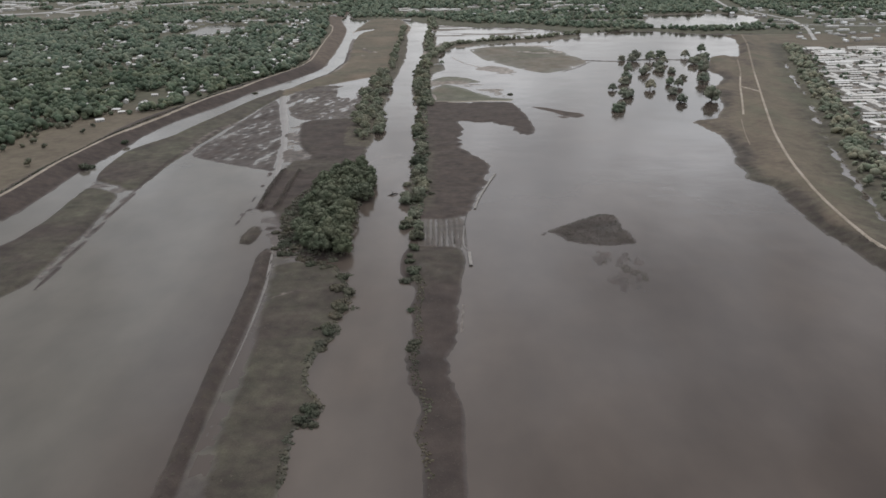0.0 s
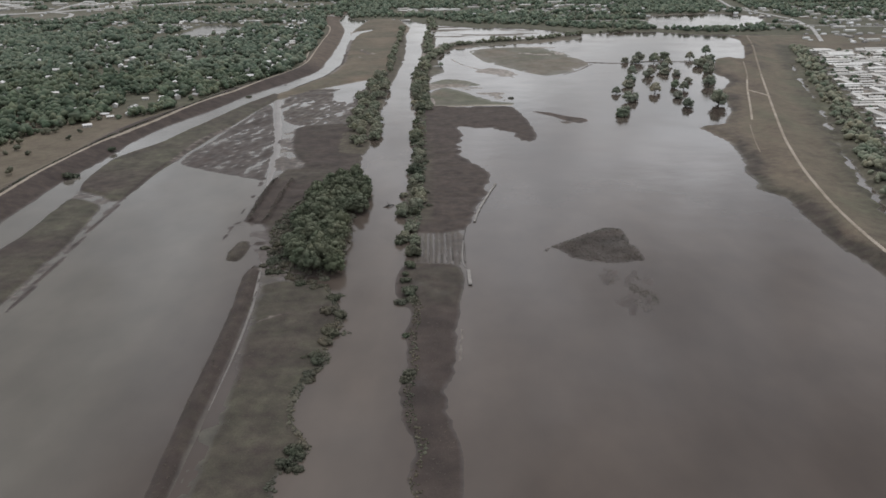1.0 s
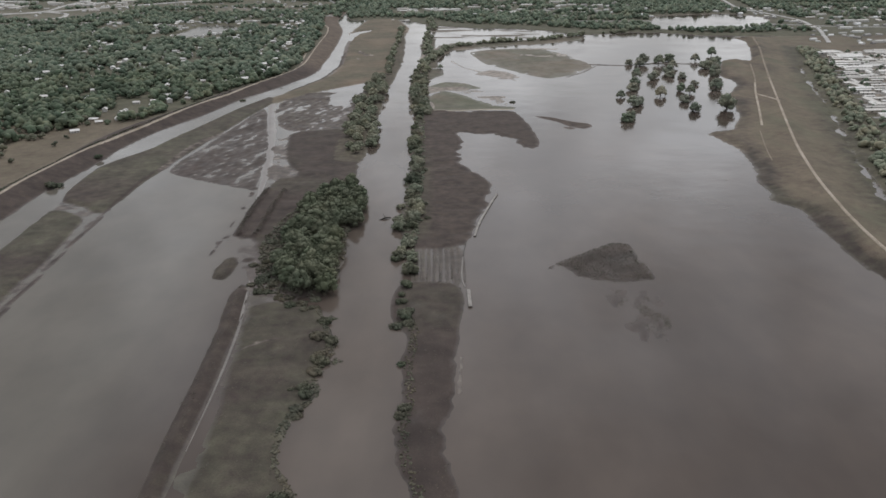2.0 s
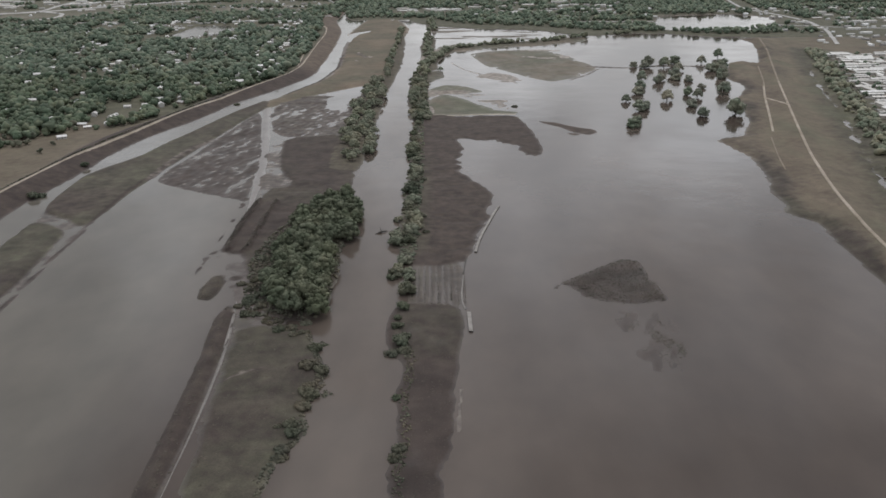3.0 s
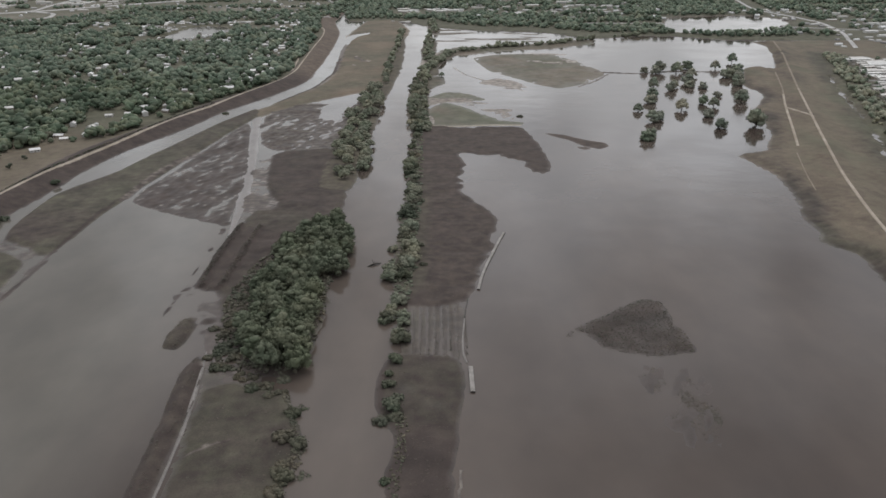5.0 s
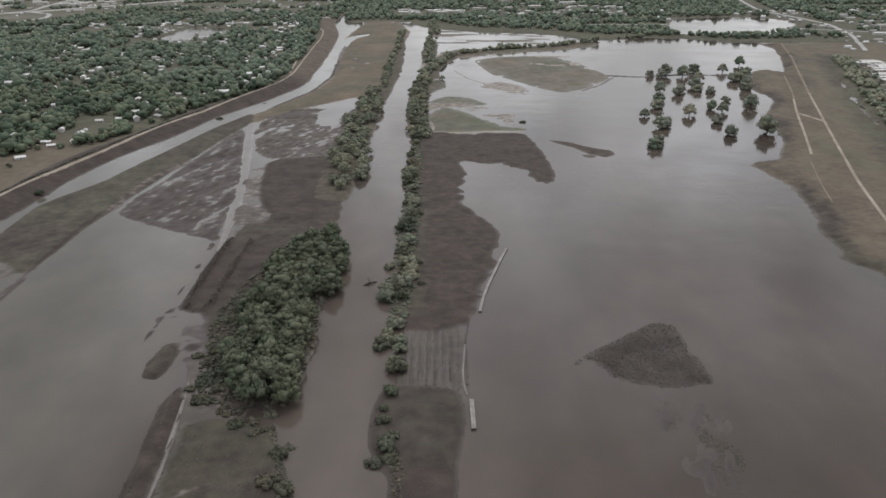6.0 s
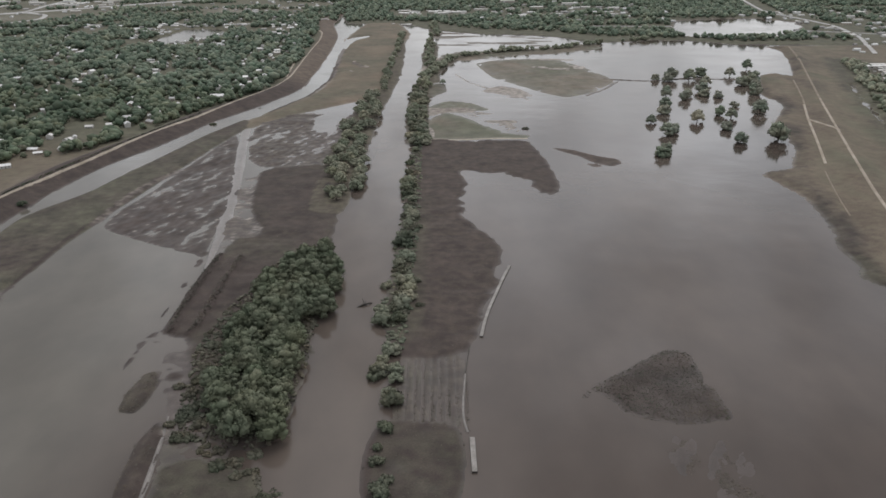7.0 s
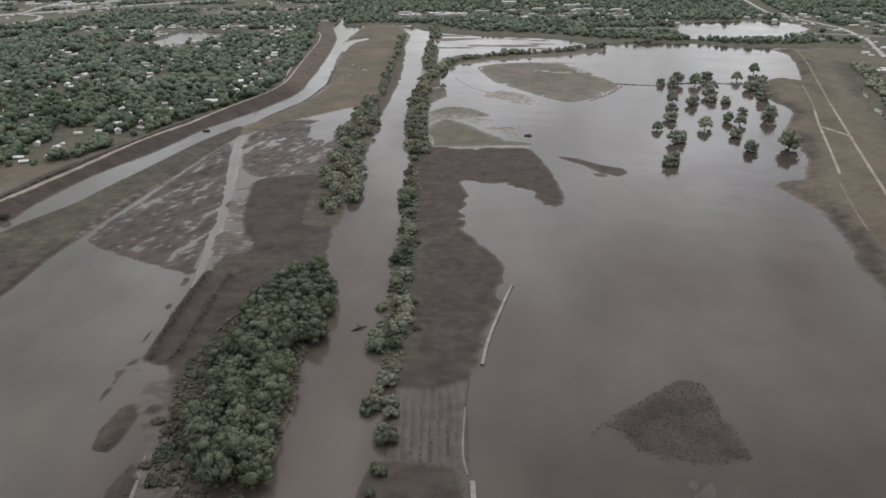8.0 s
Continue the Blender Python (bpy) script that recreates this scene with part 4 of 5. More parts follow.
scrub_models = [tree_model("bush", "low dark bush on a flooded bar", 111 + i, 3.0, 1.7, 0.1, 16, LEAF_LOW, 0.32, 24, dome=i < 2) for i in range(3)]
for b in scrub_models:
    tagged(b, category="bush")
clumps = [(-42, 292), (-39, 288), (-42, 283), (-44, 268), (-41, 302), (-45, 258), (-41, 215), (-44, 211), (-45, 321), (-50, 332), (-80, 372), (-79, 380), (-76, 358), (-66, 341), (-60, 339), (-54, 338),
          (-12, 259), (-14, 318), (-77, 352), (-70, 347), (-77, 385), (-79, 402), (-76, 420), (-74, 362), (-72, 356), (-70, 474),
          (-14, 430), (-10, 436), (-15, 448), (-12, 458), (-16, 470), (-13, 486), (-15, 505), (-12, 522), (-16, 540), (-14, 560), (-16, 590), (-15, 615)]
low = [(x + rng.normal(0, 2.0), y + rng.normal(0, 2.6)) for x, y in clumps for _ in range(3)]
low += [(-151, 811), (64, 735)]
set_out(scrub_models, low, rng, (0.3, 0.95), "bushes at the water's edge")

# driftwood caught in the river
snag = new("driftwood")
h = Heap()
h.tube([(-2.6, 0.4, -0.2), (-0.8, 0.1, 0.35), (1.2, -0.3, 0.5), (2.8, -0.2, 0.1)], [0.3, 0.36, 0.28, 0.12], 7)
part("log", h.mesh("log", DRIFTWOOD_AND_SHADE), snag)
for way in ((0.4, 1.6, 1.7), (-0.9, -1.2, 1.4), (1.2, 1.0, 1.1)):
    h = Heap()
    h.tube([(way[0] * 0.2, 0, 0.35), (way[0] * 0.7, way[1] * 0.6, way[2] * 0.7), way], [0.16, 0.1, 0.04], 5)
    part("branch", h.mesh("branch", DRIFTWOOD_AND_SHADE), snag)
snag.matrix_basis = pose(-28, 437, 0, 0, 0, 40) @ Matrix.Scale(1.3, 4)
tagged(snag, "dark snagged driftwood lying in the river", "driftwood")

# ---------- suburb and park ----------
def house_model(name, label, length, width, eaves, ridge, wall_mat, roof_mat, category="house"):
    """A gabled house on the ground: walls with openings' panes, a door and an overhanging roof."""
    root = new(name)
    a, b = length / 2, width / 2
    bm = bmesh.new()
    base = [bm.verts.new((x, y, -0.5)) for x, y in ((-a, -b), (a, -b), (a, b), (-a, b))]
    top = [bm.verts.new((x, y, eaves)) for x, y in ((-a, -b), (a, -b), (a, b), (-a, b))]
    gable = [bm.verts.new((-a, 0, ridge - 0.12)), bm.verts.new((a, 0, ridge - 0.12))]
    for i in (0, 2):
        bm.faces.new((base[i], base[i + 1], top[i + 1], top[i]))
    bm.faces.new((base[1], base[2], top[2], gable[1], top[1]))
    bm.faces.new((base[3], base[0], top[0], gable[0], top[3]))
    part("wall", bm, root, mat=wall_mat)
    bm = bmesh.new()
    o, drop = 0.45, (ridge - eaves) / b * 0.45
    prof = [(-b - o, eaves - drop), (0, ridge), (b + o, eaves - drop), (b + o, eaves - drop + 0.2), (0, ridge + 0.22), (-b - o, eaves - drop + 0.2)]
    ends = [[bm.verts.new((x, y, z)) for y, z in prof] for x in (-a - o, a + o)]
    for i in range(6):
        bm.faces.new((ends[0][i], ends[0][(i + 1) % 6], ends[1][(i + 1) % 6], ends[1][i]))
    bm.faces.new((ends[0][0], ends[0][1], ends[0][4], ends[0][5]))
    bm.faces.new((ends[0][1], ends[0][2], ends[0][3], ends[0][4]))
    bm.faces.new((ends[1][5], ends[1][4], ends[1][1], ends[1][0]))
    bm.faces.new((ends[1][4], ends[1][3], ends[1][2], ends[1][1]))
    part("roof", bm, root, mat=roof_mat)
    for i, x in enumerate(np.linspace(-a * 0.62, a * 0.62, 3)):
        bm = bmesh.new()
        bmesh.ops.create_cube(bm, size=1.0, matrix=Matrix.LocRotScale((x, -b - 0.02, 1.0 if i == 1 else 1.5), None, (0.95 if i == 1 else 1.5, 0.1, 2.0 if i == 1 else 1.1)))
        part("door" if i == 1 else "window", bm, root, mat=BARK if i == 1 else GLASS)
    return tagged(root, label, category)


def settle(models, rows, group):
    """Houses at (x, y, turn, size); the models take the first places."""
    p = np.array([r[:2] for r in rows], float)
    z = land(p[:, 0], p[:, 1])[0]
    for i, (x, y, turn, size) in enumerate(rows):
        m = pose(x, y, max(z[i], 0.3), 0, 0, turn) @ Matrix.Scale(size, 4)
        model = models[i % len(models)]
        if i < len(models):
            model.matrix_basis, ob = m, model
        else:
            ob = copy_thing(model, Matrix.Identity(4))
            ob.matrix_basis = m
        tagged(ob, group=group)


houses = [house_model("house", "small pale-roofed house among suburb trees", 12, 7.5, 2.9, 4.6, HOUSE_WALL, HOUSE_ROOF),
          house_model("house", "low grey-roofed house among suburb trees", 15, 8.5, 3.0, 4.9, HOUSE_WALL, HOUSE_ROOF),
          house_model("house", "two-storey pale house among suburb trees", 10, 8.0, 5.4, 7.4, HOUSE_WALL, HOUSE_ROOF)]
house_rows = [(x, y, rng.uniform(0, 180), rng.uniform(0.42, 0.6)) for x, y in (
    (-436, 992), (-404, 998), (-359, 974), (-362, 874), (-317, 815), (-228, 768), (-222, 752), (-224, 847), (-232, 835), (-263, 737), (-244, 725), (-278, 705), (-266, 662), (-274, 672), (-258, 690),
    (-272, 631), (-298, 989), (-231, 1079), (-220, 1059), (-186, 1003), (-215, 897), (-512, 1348), (-516, 1256), (-569, 1258), (-376, 1173), (-392, 1140))]
for _ in range(2500):
    y = rng.uniform(665, 1100) if rng.random() < 0.6 else rng.uniform(1100, 1420)
    x = np.interp(y, LINE["left_crest"][:, 1], LINE["left_crest"][:, 0]) - rng.uniform(24, 70) if rng.random() < 0.3 else -150 - (y * 0.60 - 60) * rng.random() ** 0.8
    d = inside_distance(np.array([x]), np.array([y]), SHAPE["left"], 90)[0]
    if d > 40 and len(house_rows) < 290 and min((x - h[0]) ** 2 + (y - h[1]) ** 2 for h in house_rows) > 14 ** 2:
        house_rows.append((x, y, rng.choice((20, 110)) + rng.uniform(-8, 8), rng.uniform(0.36, 0.64)))
settle(houses, house_rows, "houses of the suburb")

homes = [house_model("mobile_home", "long low pale-roofed mobile home in a row", 17, 5.0, 2.6, 3.3, HOUSE_WALL, HOME_ROOF, "mobile home"),
         house_model("mobile_home", "pale mobile home in a crowded park", 13, 4.6, 2.6, 3.2, HOUSE_WALL, HOME_ROOF, "mobile home"),
         house_model("mobile_home", "very long white-roofed park building", 30, 6.5, 2.9, 3.9, HOUSE_WALL, HOME_ROOF, "mobile home")]
home_rows, lanes = [], []
for k, y0 in enumerate(np.arange(486, 1000, 24.0)):
    lanes.append(y0)
    for y in (y0 - 6.5, y0 + 6.5):
        x = np.interp(y, row[:, 1], row[:, 0]) + 15 + rng.uniform(0, 5)
        while x < y * 0.58 + 50:
            if rng.random() < 0.9:
                home_rows.append((x + 8, y + rng.uniform(-1.4, 1.4), 3 + rng.uniform(-3, 3) + (0 if rng.random() < 0.78 else 90), rng.uniform(0.72, 1.0)))
            x += rng.uniform(13, 22)
settle(homes, home_rows, "rows of mobile homes")
for y in lanes:
    x = np.interp(y, row[:, 1], row[:, 0]) + 15
    ribbon("road", [(x, y), (x + 60, y + 2), (y * 0.58 + 60, y + 5)], 4.0, ASPHALT, "pale street between rows of mobile homes", 0.2, "road")

sheds = [house_model("warehouse", "pale gabled building beyond the woods", 46, 20, 6.5, 8.2, HOUSE_WALL, HOME_ROOF, "warehouse")]
shed_rows = [(122, 1760, 0, 0.6), (165, 1632, 8, 0.5), (-206, 1451, 0, 0.3), (-790, 1763, 10, 0.6), (-708, 1728, 0, 0.5), (-850, 1700, 5, 0.6),
             (-534, 1386, 5, 0.3), (700, 1200, 14, 0.6), (640, 1140, 14, 0.5), (560, 1080, 10, 0.4), (230, 1700, 3, 0.5), (300, 1620, 8, 0.4)]
for _ in range(22):
    shed_rows.append((rng.uniform(-75, 40), rng.uniform(1532, 1600), rng.uniform(-30, 30), rng.uniform(0.16, 0.42)))
# small white specks at the river's end, added as shrunken warehouses
for _ in range(7):
    shed_rows.append((rng.uniform(-80, -48), rng.uniform(1388, 1410), rng.uniform(0, 90), rng.uniform(0.12, 0.2)))
for _ in range(30):
    shed_rows.append((rng.uniform(60, 330), rng.uniform(1480, 1640), rng.uniform(-40, 40), rng.uniform(0.14, 0.34)))
for _ in range(50):
    shed_rows.append((rng.uniform(540, 820), rng.uniform(1150, 1560), rng.choice((10, 100)) + rng.uniform(-12, 12), rng.uniform(0.2, 0.45)))
for _ in range(44):
    shed_rows.append((rng.uniform(-980, -640), rng.uniform(1600, 1850), rng.uniform(0, 60), rng.uniform(0.22, 0.55)))
settle(sheds, shed_rows, "far warehouses")


def far_roofs(label, places, rng, size):
    """Gabled roofs on walls, far off and too many to count, in one mesh."""
    p = np.asarray(places, float)
    z = land(p[:, 0], p[:, 1])[0]
    p, z = p[z > 0.1], z[z > 0.1]
    base = np.array([(-1, -0.6, -0.1), (1, -0.6, -0.1), (1, 0.6, -0.1), (-1, 0.6, -0.1), (-1, -0.6, 0.6), (1, -0.6, 0.6), (1, 0.6, 0.6), (-1, 0.6, 0.6), (-1, 0, 1.0), (1, 0, 1.0)])
    faces = np.array([(0, 1, 5), (0, 5, 4), (2, 3, 7), (2, 7, 6), (1, 2, 6), (1, 6, 5), (3, 0, 4), (3, 4, 7), (4, 5, 9), (4, 9, 8), (6, 7, 8), (6, 8, 9), (5, 6, 9), (7, 4, 8)])
    heap = Heap()
    for (x, y), h in zip(p, z):
        a, r = rng.choice((0.3, 1.9)) + rng.uniform(-0.25, 0.25), rng.uniform(*size)
        turn = np.array([(math.cos(a), math.sin(a), 0), (-math.sin(a), math.cos(a), 0), (0, 0, 1)])
        heap.add(base * r * (rng.uniform(0.8, 1.8), 1, 0.85) @ turn + (x, y, h), faces)
    return tagged(new("far_houses", heap.mesh("far_houses", FAR_ROOF)), label, "houses", kind="stuff")


# ---------- woods: too many trees to count ----------
def wood(name, label, places, rng, size, tall, mat, fine):
    """A wood in one mesh: a crown of a few uneven lumps with loose sprays on each place."""
    heap, p = Heap(), np.asarray(places, float)
    z = land(p[:, 0], p[:, 1])[0]
    ok = z > 0.2
    p, z = p[ok], z[ok]
    k = len(p)
    r = rng.uniform(*size, k)
    t = tall * r / np.mean(size) * rng.uniform(0.8, 1.2, k)
    for dx, dz, f in ((0.1, 0.66, 0.74), (0.62, 0.46, 0.66), (0.66, 0.40, 0.58), (0.7, 0.52, 0.46))[:4 if fine else 3]:
        a = rng.uniform(0, 6.28, k)
        c = np.column_stack([p[:, 0] + dx * r * np.cos(a), p[:, 1] + dx * r * np.sin(a), z + t * dz * rng.uniform(0.8, 1.15, k)])
        f = f * rng.uniform(0.7, 1.2, k)
        heap.lumps(rng, c, r * f, 0.85, 0.38)
        heap.leaves(rng, c, r * f, 5 if fine else 2, 0.6 if fine else 0.9)
    stems = np.column_stack([p, z - 0.3])
    w = np.array([(-0.25, -0.15, 0), (0.25, -0.15, 0), (0, 0.3, 0), (0, 0, 1.0)])
    v = stems[:, None] + w[None] * np.stack([np.ones(k), np.ones(k), t * 0.62 + 0.3], -1)[:, None]
    heap.add(v.reshape(-1, 3), (np.array([(0, 1, 3), (1, 2, 3), (2, 0, 3)])[None] + np.arange(k)[:, None, None] * 4).reshape(-1, 3))
    return tagged(new(name, heap.mesh(name, mat, True)), label, "trees", kind="stuff")


def jitter(x0, x1, y0, y1, spacing):
    X, Y = np.meshgrid(np.arange(x0, x1, spacing), np.arange(y0, y1, spacing))
    return X.ravel() + rng.uniform(-0.45, 0.45, X.size) * spacing, Y.ravel() + rng.uniform(-0.45, 0.45, X.size) * spacing


taken = np.array([h[:2] for h in house_rows])
X, Y = jitter(-960, -140, 380, 1440, 6.2)
ok = (X > -0.60 * Y - 90) & (inside_distance(X, Y, SHAPE["left"], 90) > np.minimum(np.interp(Y, [590, 615, 645, 668], [87, 80, 62, 30]) + 5 * fractal(X, Y, 40, 2, 51), 88)) & (fractal(X, Y, 45, 3, 53) < np.interp(Y, [850, 1100, 1320], [0.70, 0.50, 0.10]))
ok &= (inside_distance(X, Y + 16, SHAPE["left_pond"]) < -6) & (inside_distance(X, Y, SHAPE["left_pond"]) < -4) & (np.abs(fractal(X * 0.9 + 0.3 * Y, Y * 0.25, 60, 2, 57)) > 0.045)
X, Y = X[ok], Y[ok]
clear = np.array([(((taken - (x, y + 5.0)) * (1.0, 0.62)) ** 2).sum(1).min() > 44 for x, y in zip(X, Y)])
X, Y = X[clear], Y[clear]
roofs = []
for _ in range(4000):
    y = rng.uniform(900, 1420)
    x = -170 - (y * 0.60 - 80) * rng.random()
    if len(roofs) < 520 and rng.random() < 0.25 + 0.75 * (y > 1050) and inside_distance(np.array([x]), np.array([y]), SHAPE["left"], 90)[0] > 34 and fractal(np.array([x]), np.array([y]), 60, 2, 103)[0] > -0.1:
        roofs.append((x, y))
far_roofs("small pale roofs scattered through a far suburb", roofs, rng, (1.6, 3.0))
plain = [(rng.uniform(-950, -200), rng.uniform(1430, 1800)) for _ in range(120)] + [(rng.uniform(40, 420), rng.uniform(1400, 1760)) for _ in range(60)] + [(rng.uniform(480, 850), rng.uniform(1060, 1600)) for _ in range(120)]
far_roofs("pale roofs scattered over a distant plain", plain, rng, (2.0, 3.8))
gone = np.array(roofs)
clear = np.array([(((gone - (x, y + 5.0)) * (1.0, 0.5)) ** 2).sum(1).min() > 16 for x, y in zip(X, Y)])
X, Y = X[clear], Y[clear]
# beyond this line the crowns take the leaf colour with haze in it
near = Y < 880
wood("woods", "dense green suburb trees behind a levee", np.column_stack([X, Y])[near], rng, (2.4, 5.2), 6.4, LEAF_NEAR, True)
wood("woods", "dense green trees of a distant suburb", np.column_stack([X, Y])[~near], rng, (2.4, 5.4), 6.0, LEAF_TOWN_HAZED, False)
wood("woods", "dark belt of trees behind the tan levee", hedge, rng, (1.4, 4.2), 3.9, LEAF_ROW, True)
yard_trees = []
for _ in range(420):
    y = rng.uniform(470, 1000)
    x = np.interp(y, row[:, 1], row[:, 0]) + 14 + rng.uniform(0, 1) ** 1.3 * 190
    if min((x - h[0]) ** 2 * 0.35 + (y - h[1]) ** 2 for h in home_rows) > 20 and x < 0.6 * y + 60:
        yard_trees.append((x, y))
wood("woods", "small garden trees between mobile homes", yard_trees, rng, (1.2, 2.6), 4.0, LEAF_TOWN_HAZED, True)
verge = [(-300 + rng.uniform(-18, 14), y + rng.uniform(-6, 6)) for y in np.arange(430, 640, 7)] + [(-272 + rng.uniform(-8, 8), y) for y in (500, 548, 590, 612, 655, 670)]
wood("woods", "scattered bushes on open ground by a levee", verge, rng, (1.6, 3.4), 4.0, LEAF_SCRUB, True)
far_bank = [(np.interp(y, [930, 1110, 1300, 1420], [-11, -15, -11, -16]) + rng.uniform(-5, 5), y) for y in np.arange(1015, 1420, 5.5)]
far_bank += [(np.interp(y, LINE["river_right"][:, 1], LINE["river_right"][:, 0]) + rng.uniform(-6, 5), y) for y in np.arange(905, 1012, 3.2)]
far_bank += [(-55 + rng.uniform(-3, 3), y) for y in np.arange(1000, 1300, 9)]
for k in range(170):
    f = rng.random() * (len(along) - 1.001)
    q = along[int(f)] * (1 - f % 1) + along[int(f) + 1] * (f % 1)
    far_bank.append((q[0] + rng.uniform(-6, 6), q[1] + rng.uniform(-6, 8)))
wood("woods", "uneven trees along the far river bend", far_bank, rng, (1.4, 3.8), 4.4, LEAF_BANK, True)
X, Y = jitter(-1250, 1250, 1200, 2000, 10.2)
ok = (np.abs(X) < 0.62 * Y + 60) & ((inside_distance(X, Y, SHAPE["far"], 90) > np.where(X < 260, 42, 16) + 10 * fractal(X, Y, 50, 2, 67)) | (Y > 1440)) & (inside_distance(X, Y, SHAPE["right_flood"]) < -6) & (inside_distance(X, Y, SHAPE["far_flood"]) < -4)
for sx, sy, _, size in shed_rows:
    ok &= ~((np.abs(X - sx) < 8 + 26 * size) & (Y > sy - (52 if size > 0.3 or sx < 60 else 24)) & (Y < sy + 10))
for way in FAR_ROADS:
    ok &= (line_distance(X, Y, np.array(way, float)) > 12) & (line_distance(X, Y + 24, np.array(way, float)) > 22)
ok &= fractal(X * 0.35, Y, 60, 3, 61) < np.where(X < -200, -0.05, np.where(X > 430, 0.40, 0.75))
for px, py in plain:
    ok &= ~((np.abs(X - px) < 7) & (Y > py - 30) & (Y < py + 6))
wood("woods", "dark distant woods on the horizon plain", np.column_stack([X[ok], Y[ok]]), rng, (2.6, 5.6), 5.6, LEAF_TOWN_HAZED, False)


# ---------- grass, reeds and crop rows ----------
def tufts(name, label, places, rng, tall, mat, spread_=0.45, blades=4, floor=None):
    p = np.asarray(places, float)
    z = land(p[:, 0], p[:, 1])[0] if floor is None else np.full(len(p), floor)
    ok = z > (-0.05 if floor is None else -9)
    p, z = p[ok], z[ok]
    k = len(p) * blades
    base = np.column_stack([np.repeat(p, blades, 0), np.repeat(z, blades) - 0.05])
    base[:, :2] += rng.normal(0, spread_ * 0.5, (k, 2))
    a = rng.uniform(0, 6.28, k)
    w = np.column_stack([np.cos(a), np.sin(a), 0 * a]) * (spread_ * rng.uniform(0.5, 1.1, k))[:, None]
    tip = base + np.column_stack([rng.normal(0, 0.45, k), rng.normal(0, 0.45, k), tall * rng.uniform(0.5, 1.2, k)])
    v = np.stack([base - w, base + w, tip], 1).reshape(-1, 3)
    return tagged(new(name, mesh_from(name, v, np.arange(k * 3).reshape(-1, 3), mat)), label, "grass", kind="stuff")


def strewn(outline, spacing, keep=1.0):
    return scatter(rounded(outline), spacing, rng, keep)


tufts("grass", "rough dark grass on flooded river bars", np.concatenate([strewn(STRIP_A, 1.4, 0.4), strewn(BAR, 1.6, 0.4), strewn(DYKE, 1.3, 0.4), strewn(MOUND, 1.0, 0.6)]), rng, 0.14, REED, 0.45, 3)
tufts("grass", "trampled brown grass between the river and the flood", np.concatenate([strewn(STRIP_B, 2.2, 0.4), strewn(GROVE, 2.2, 0.4)]), rng, 0.14, REED, 0.45, 3)
def hummocks(name, label, places, rng, size, flat, mat):
    """Low tangled scrub: flattened uneven lumps with loose sprays, one mesh."""
    p = np.asarray(places, float)
    z = land(p[:, 0], p[:, 1])[0]
    p, z = p[z > -0.1], z[z > -0.1]
    r = rng.uniform(*size, len(p))
    c = np.column_stack([p, z + r * flat * 0.3])
    heap = Heap()
    heap.lumps(rng, c, r, flat, 0.45)
    heap.leaves(rng, c, r, 4, 0.3, flat)
    return tagged(new(name, heap.mesh(name, mat)), label, "scrub", kind="stuff")


UNDERGROWTH = [(-68, 344), (-79, 356), (-83, 385), (-86, 402), (-83, 425), (-78, 450), (-70, 482), (-58, 494), (-50, 490), (-42, 440), (-44, 385), (-45, 345), (-56, 340)]
hummocks("undergrowth", "brown-green tangled undergrowth round a riverside grove", strewn(UNDERGROWTH, 1.25, 0.62), rng, (0.35, 1.0), 0.75, LEAF_LOW)
RIVER_WEEDS = [(-20, 400), (-10, 398), (-9, 440), (-9, 520), (-10, 600), (-12, 690), (-18, 690), (-20, 580), (-19, 500), (-23, 428)]
hummocks("undergrowth", "olive weeds and low scrub along a river bank", strewn(RIVER_WEEDS, 1.8, 0.6), rng, (0.5, 1.4), 0.45, LEAF_SCRUB)
BAR_FRINGE = [(-50, 332), (-40, 304), (-43, 282), (-42, 264), (-49, 250), (-48, 232), (-41, 217), (-48, 200), (-46, 176), (-42, 178), (-43, 200), (-36, 214), (-43, 234), (-44, 252), (-36, 266), (-38, 282), (-35, 302), (-45, 332)]
hummocks("undergrowth", "dark half-drowned scrub at the edge of a river bar", strewn(BAR_FRINGE, 0.9, 0.7), rng, (0.25, 0.75), 0.5, LEAF_LOW)
STRIP_FRINGE = [(-13, 322), (-10, 306), (-12, 286), (-10, 267), (-12, 250), (-11, 231), (-6, 217), (-9, 202), (-5, 180), (-2, 180), (-6, 202), (-3, 217), (-8, 231), (-9, 250), (-7, 267), (-9, 286), (-7, 306), (-9, 322)]
hummocks("undergrowth", "dark scrub along the wet edge of a strip of land", strewn(STRIP_FRINGE, 0.9, 0.5), rng, (0.2, 0.6), 0.5, LEAF_LOW)
tufts("reeds", "dark drowned reeds on a low shoal", np.concatenate([strewn(SHOAL, 0.8, 0.8), strewn([(60, 385), (68, 415), (95, 420), (94, 398)], 2.4, 0.4)]), rng, 0.18, REED, 0.45, 3)
bend_ = np.concatenate([strewn(o, 0.55, 1.0) for o in DROWNED])
depth_ = np.maximum(*(inside_distance(bend_[:, 0], bend_[:, 1], rounded(o)) for o in DROWNED))
bend_ = bend_[np.clip(depth_ / 5, 0, 1) * 0.8 - 0.75 + fractal(bend_[:, 0] + 0.16 * bend_[:, 1], bend_[:, 1] * 0.2, 3.0, 4, 71) + rng.normal(0, 0.35, len(bend_)) > -0.05]
tufts("reeds", "reed tips just breaking the flood water", bend_, rng, 0.12, REED, 0.36, 3, 0.03)
rows_ = np.concatenate([np.column_stack([np.full(150, x) + rng.normal(0, 0.25, 150), rng.uniform(352 + rng.uniform(-2, 6), 378 + rng.uniform(-8, 14), 150)]) for x in np.arange(-10.2, 11.5, 2.7)])
tufts("crop_rows", "drowned crop rows standing in shallow water", rows_, rng, 0.22, REED, 0.22, 3, -0.02)
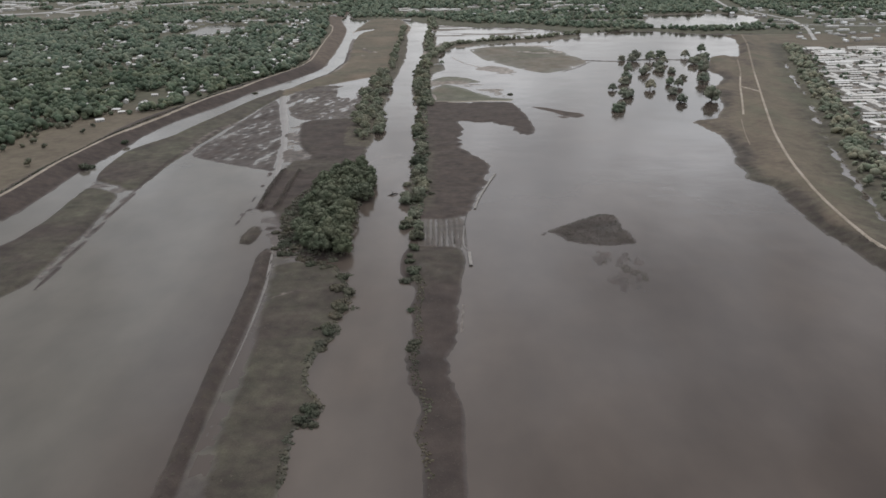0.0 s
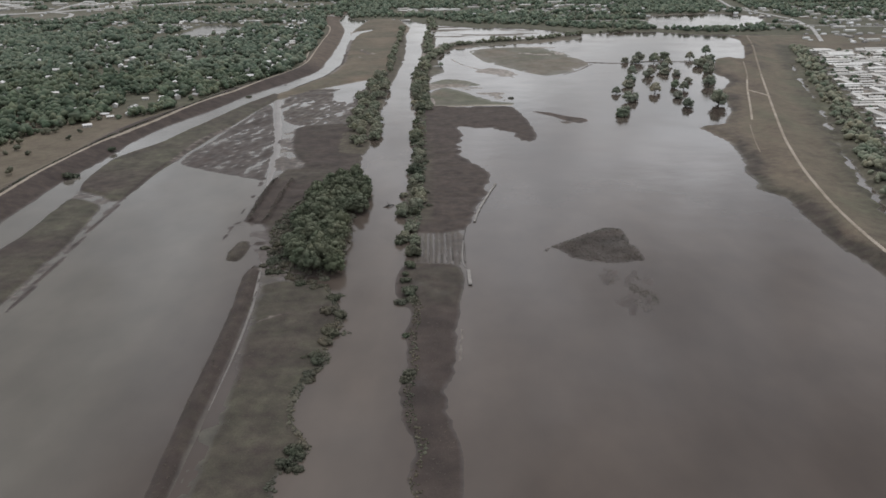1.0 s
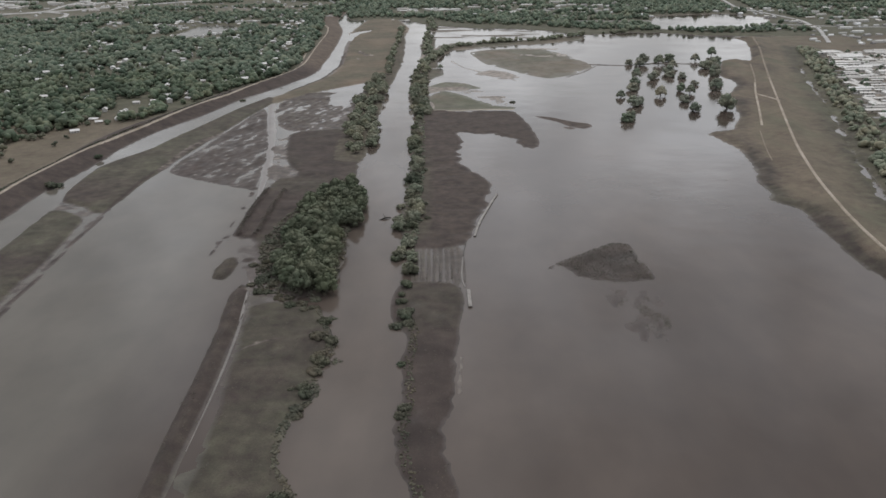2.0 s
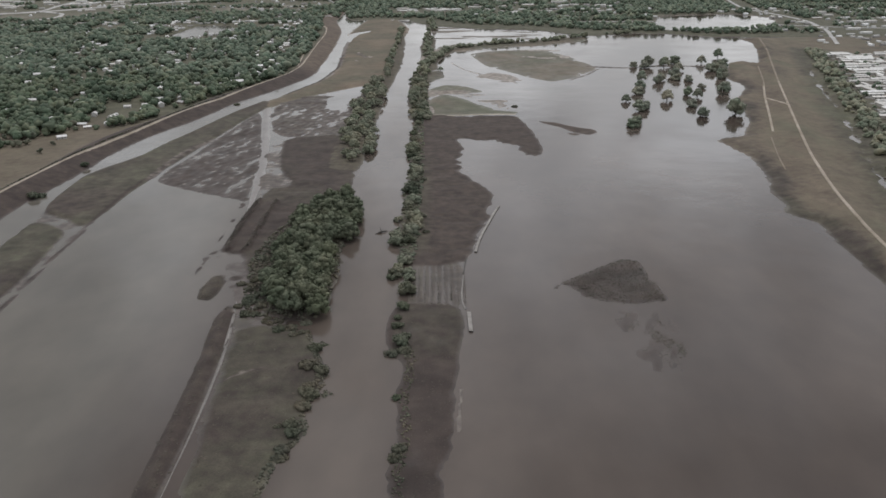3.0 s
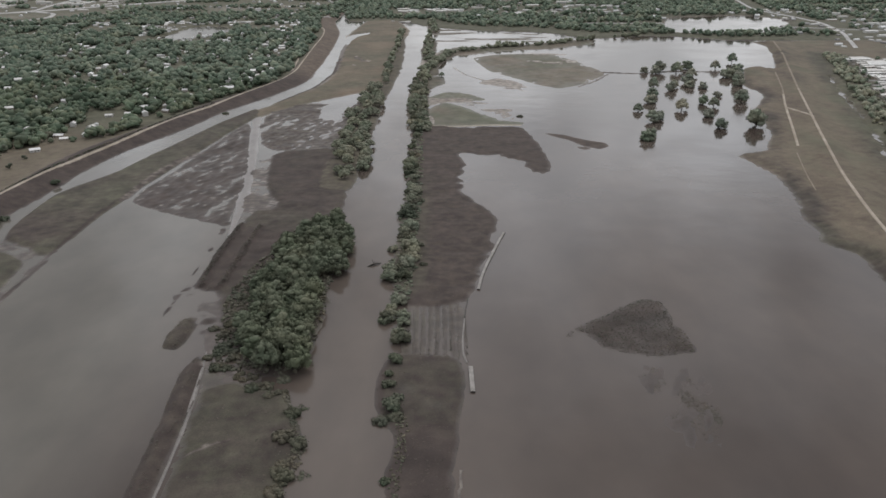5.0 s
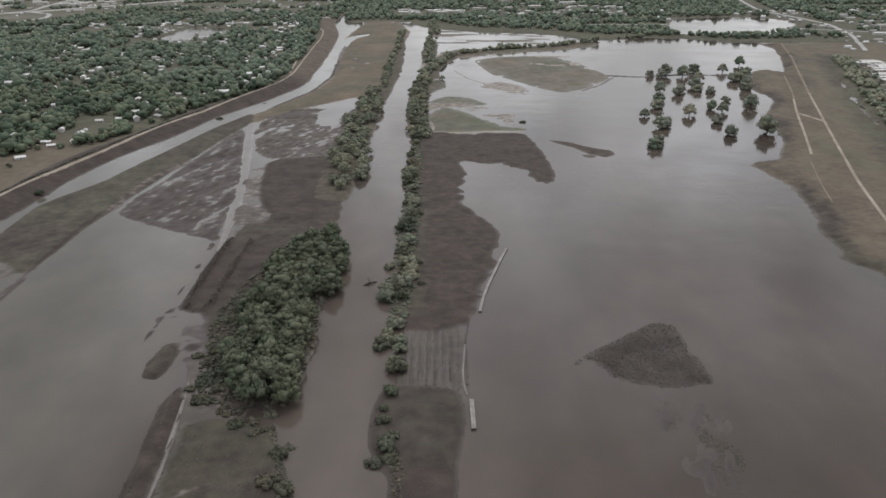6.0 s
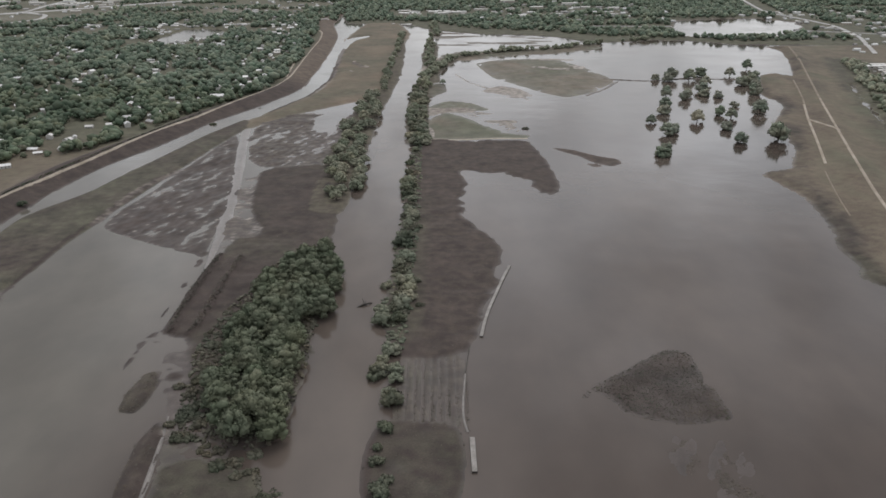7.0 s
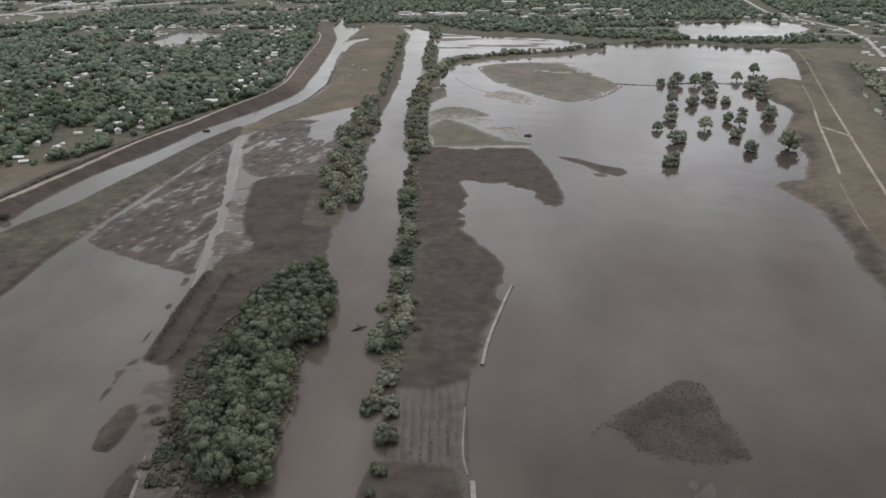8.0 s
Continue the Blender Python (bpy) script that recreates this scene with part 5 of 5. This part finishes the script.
# tufts added to draw the dark lines along both ridges
ridge_line = [(np.interp(y, [413, 440, 465, 488], xs) + rng.normal(0, 0.9), y) for xs in ((-99, -100, -100, -99), (-91, -90, -90, -89)) for y in rng.uniform(413, 488, 420)]
tufts("grass", "dark tufts added along the lines of two ridges", ridge_line, rng, 0.2, REED, 0.5, 3)
# tufts added to draw the dark line on the track's outer side
crest_line = LINE["left_crest"]
hl = np.concatenate([[0], np.cumsum(np.linalg.norm(np.diff(crest_line, axis=0), axis=1))])
hs = rng.uniform(60, hl[-1] * 0.55, 900)
tufts("hedge", "dark tufts added as a line behind a levee track", np.column_stack([np.interp(hs, hl, crest_line[:, 0]) - 2.7 + rng.normal(0, 0.35, 900), np.interp(hs, hl, crest_line[:, 1]) + 1.2]), rng, 0.7, LEAF_SCRUB, 0.55)


# ---------- walls in the flood ----------
def low_wall(points, width, height, label, cap=CONCRETE):
    """A straight-sided concrete wall along a line, with a coping on top."""
    line = rounded(points, False, 2)
    d = np.gradient(line, axis=0)
    side = np.stack([d[:, 1], -d[:, 0]], 1) / np.linalg.norm(d, axis=1, keepdims=True)
    root = new("concrete_wall")
    # body in a dark driftwood tone: the sides' shade put into the colour
    for name, w, z0, z1, mat in (("body", width, -1.2, height, DRIFTWOOD_AND_SHADE), ("coping", width * 0.92, height + 0.004, height + 0.16, cap)):
        v = np.concatenate([np.column_stack([line + side * w * s / 2, np.full(len(line), z)]) for s, z in ((-1, z0), (-1, z1), (1, z1), (1, z0))])
        n = len(line)
        f = [(r * n + i, r * n + i + 1, (r + 1) * n + i + 1, (r + 1) * n + i) for r in range(3) for i in range(n - 1)]
        f += [(0, n, 2 * n, 3 * n), (n - 1, 4 * n - 1, 3 * n - 1, 2 * n - 1)]
        part(name, mesh_from(name, v, f, mat), root)
    return tagged(root, label, "wall", "walls in the flood")


low_wall([(33, 476), (29.6, 464), (25.6, 448), (22.0, 434), (19.4, 421), (17.8, 410)], 1.3, 0.4, "pale curved concrete wall at a field's edge")
low_wall([(12.6, 347), (12.7, 339), (12.8, 331)], 1.6, 0.5, "short pale concrete wall standing in flood water")
low_wall([(13.2, 402), (12.2, 394), (11.4, 385)], 0.45, 0.12, "thin dark wall line in shallow water", DRIFTWOOD_AND_SHADE)

# ---------- distance ----------
for way, width, label in zip(FAR_ROADS, (13, 5, 7, 4.5, 3, 7), ("pale distant highway across the plain", "pale straight road beyond the suburb", "distant highway ramp curving off",
                                                            "wide pale road beyond the levee", "pale causeway between flooded fields", "distant slip road in a loop")):
    ribbon("road", way, width, HIGHWAY, label, 0.5, "road")


def pylon(x, y, tall):
    """A lattice mast: four legs, rings of braces and three arms."""
    root = new("pylon")
    corner = ((-1, -1), (1, -1), (1, 1), (-1, 1))
    width = lambda z: 3.6 * (1 - z / tall) + 0.5
    for sx, sy in corner:
        h = Heap()
        h.tube([(sx * width(0), sy * width(0), -0.5), (sx * width(tall), sy * width(tall), tall)], [0.32, 0.22], 4)
        part("leg", h.mesh("leg", STEEL), root)
    for z in np.linspace(tall * 0.12, tall * 0.95, 7):
        h = Heap()
        for (ax, ay), (bx, by) in zip(corner, corner[1:] + corner[:1]):
            w, w2 = width(z), width(min(tall, z + tall * 0.13))
            h.tube([(ax * w, ay * w, z), (bx * w2, by * w2, min(tall, z + tall * 0.13))], [0.14, 0.14], 4)
        part("brace", h.mesh("brace", STEEL), root)
    for z in (0.7, 0.82, 0.94):
        h = Heap()
        h.tube([(-6, 0, tall * z), (0, 0, tall * z + 0.6), (6, 0, tall * z)], [0.12, 0.25, 0.12], 4)
        part("arm", h.mesh("arm", STEEL), root)
    root.matrix_basis = pose(x, y, ground_z(x, y), 0, 0, 20)
    return tagged(root, "grey lattice power pylon beyond the suburb", "pylon")


pylon(-471, 1542, 42)


# ---------- from units of the plan to metres ----------
for me in bpy.data.meshes:
    me.transform(Matrix.Scale(UNIT, 4))
for ob in scene.objects:
    if ob.type in ("MESH", "EMPTY"):
        ob.location = ob.location * UNIT
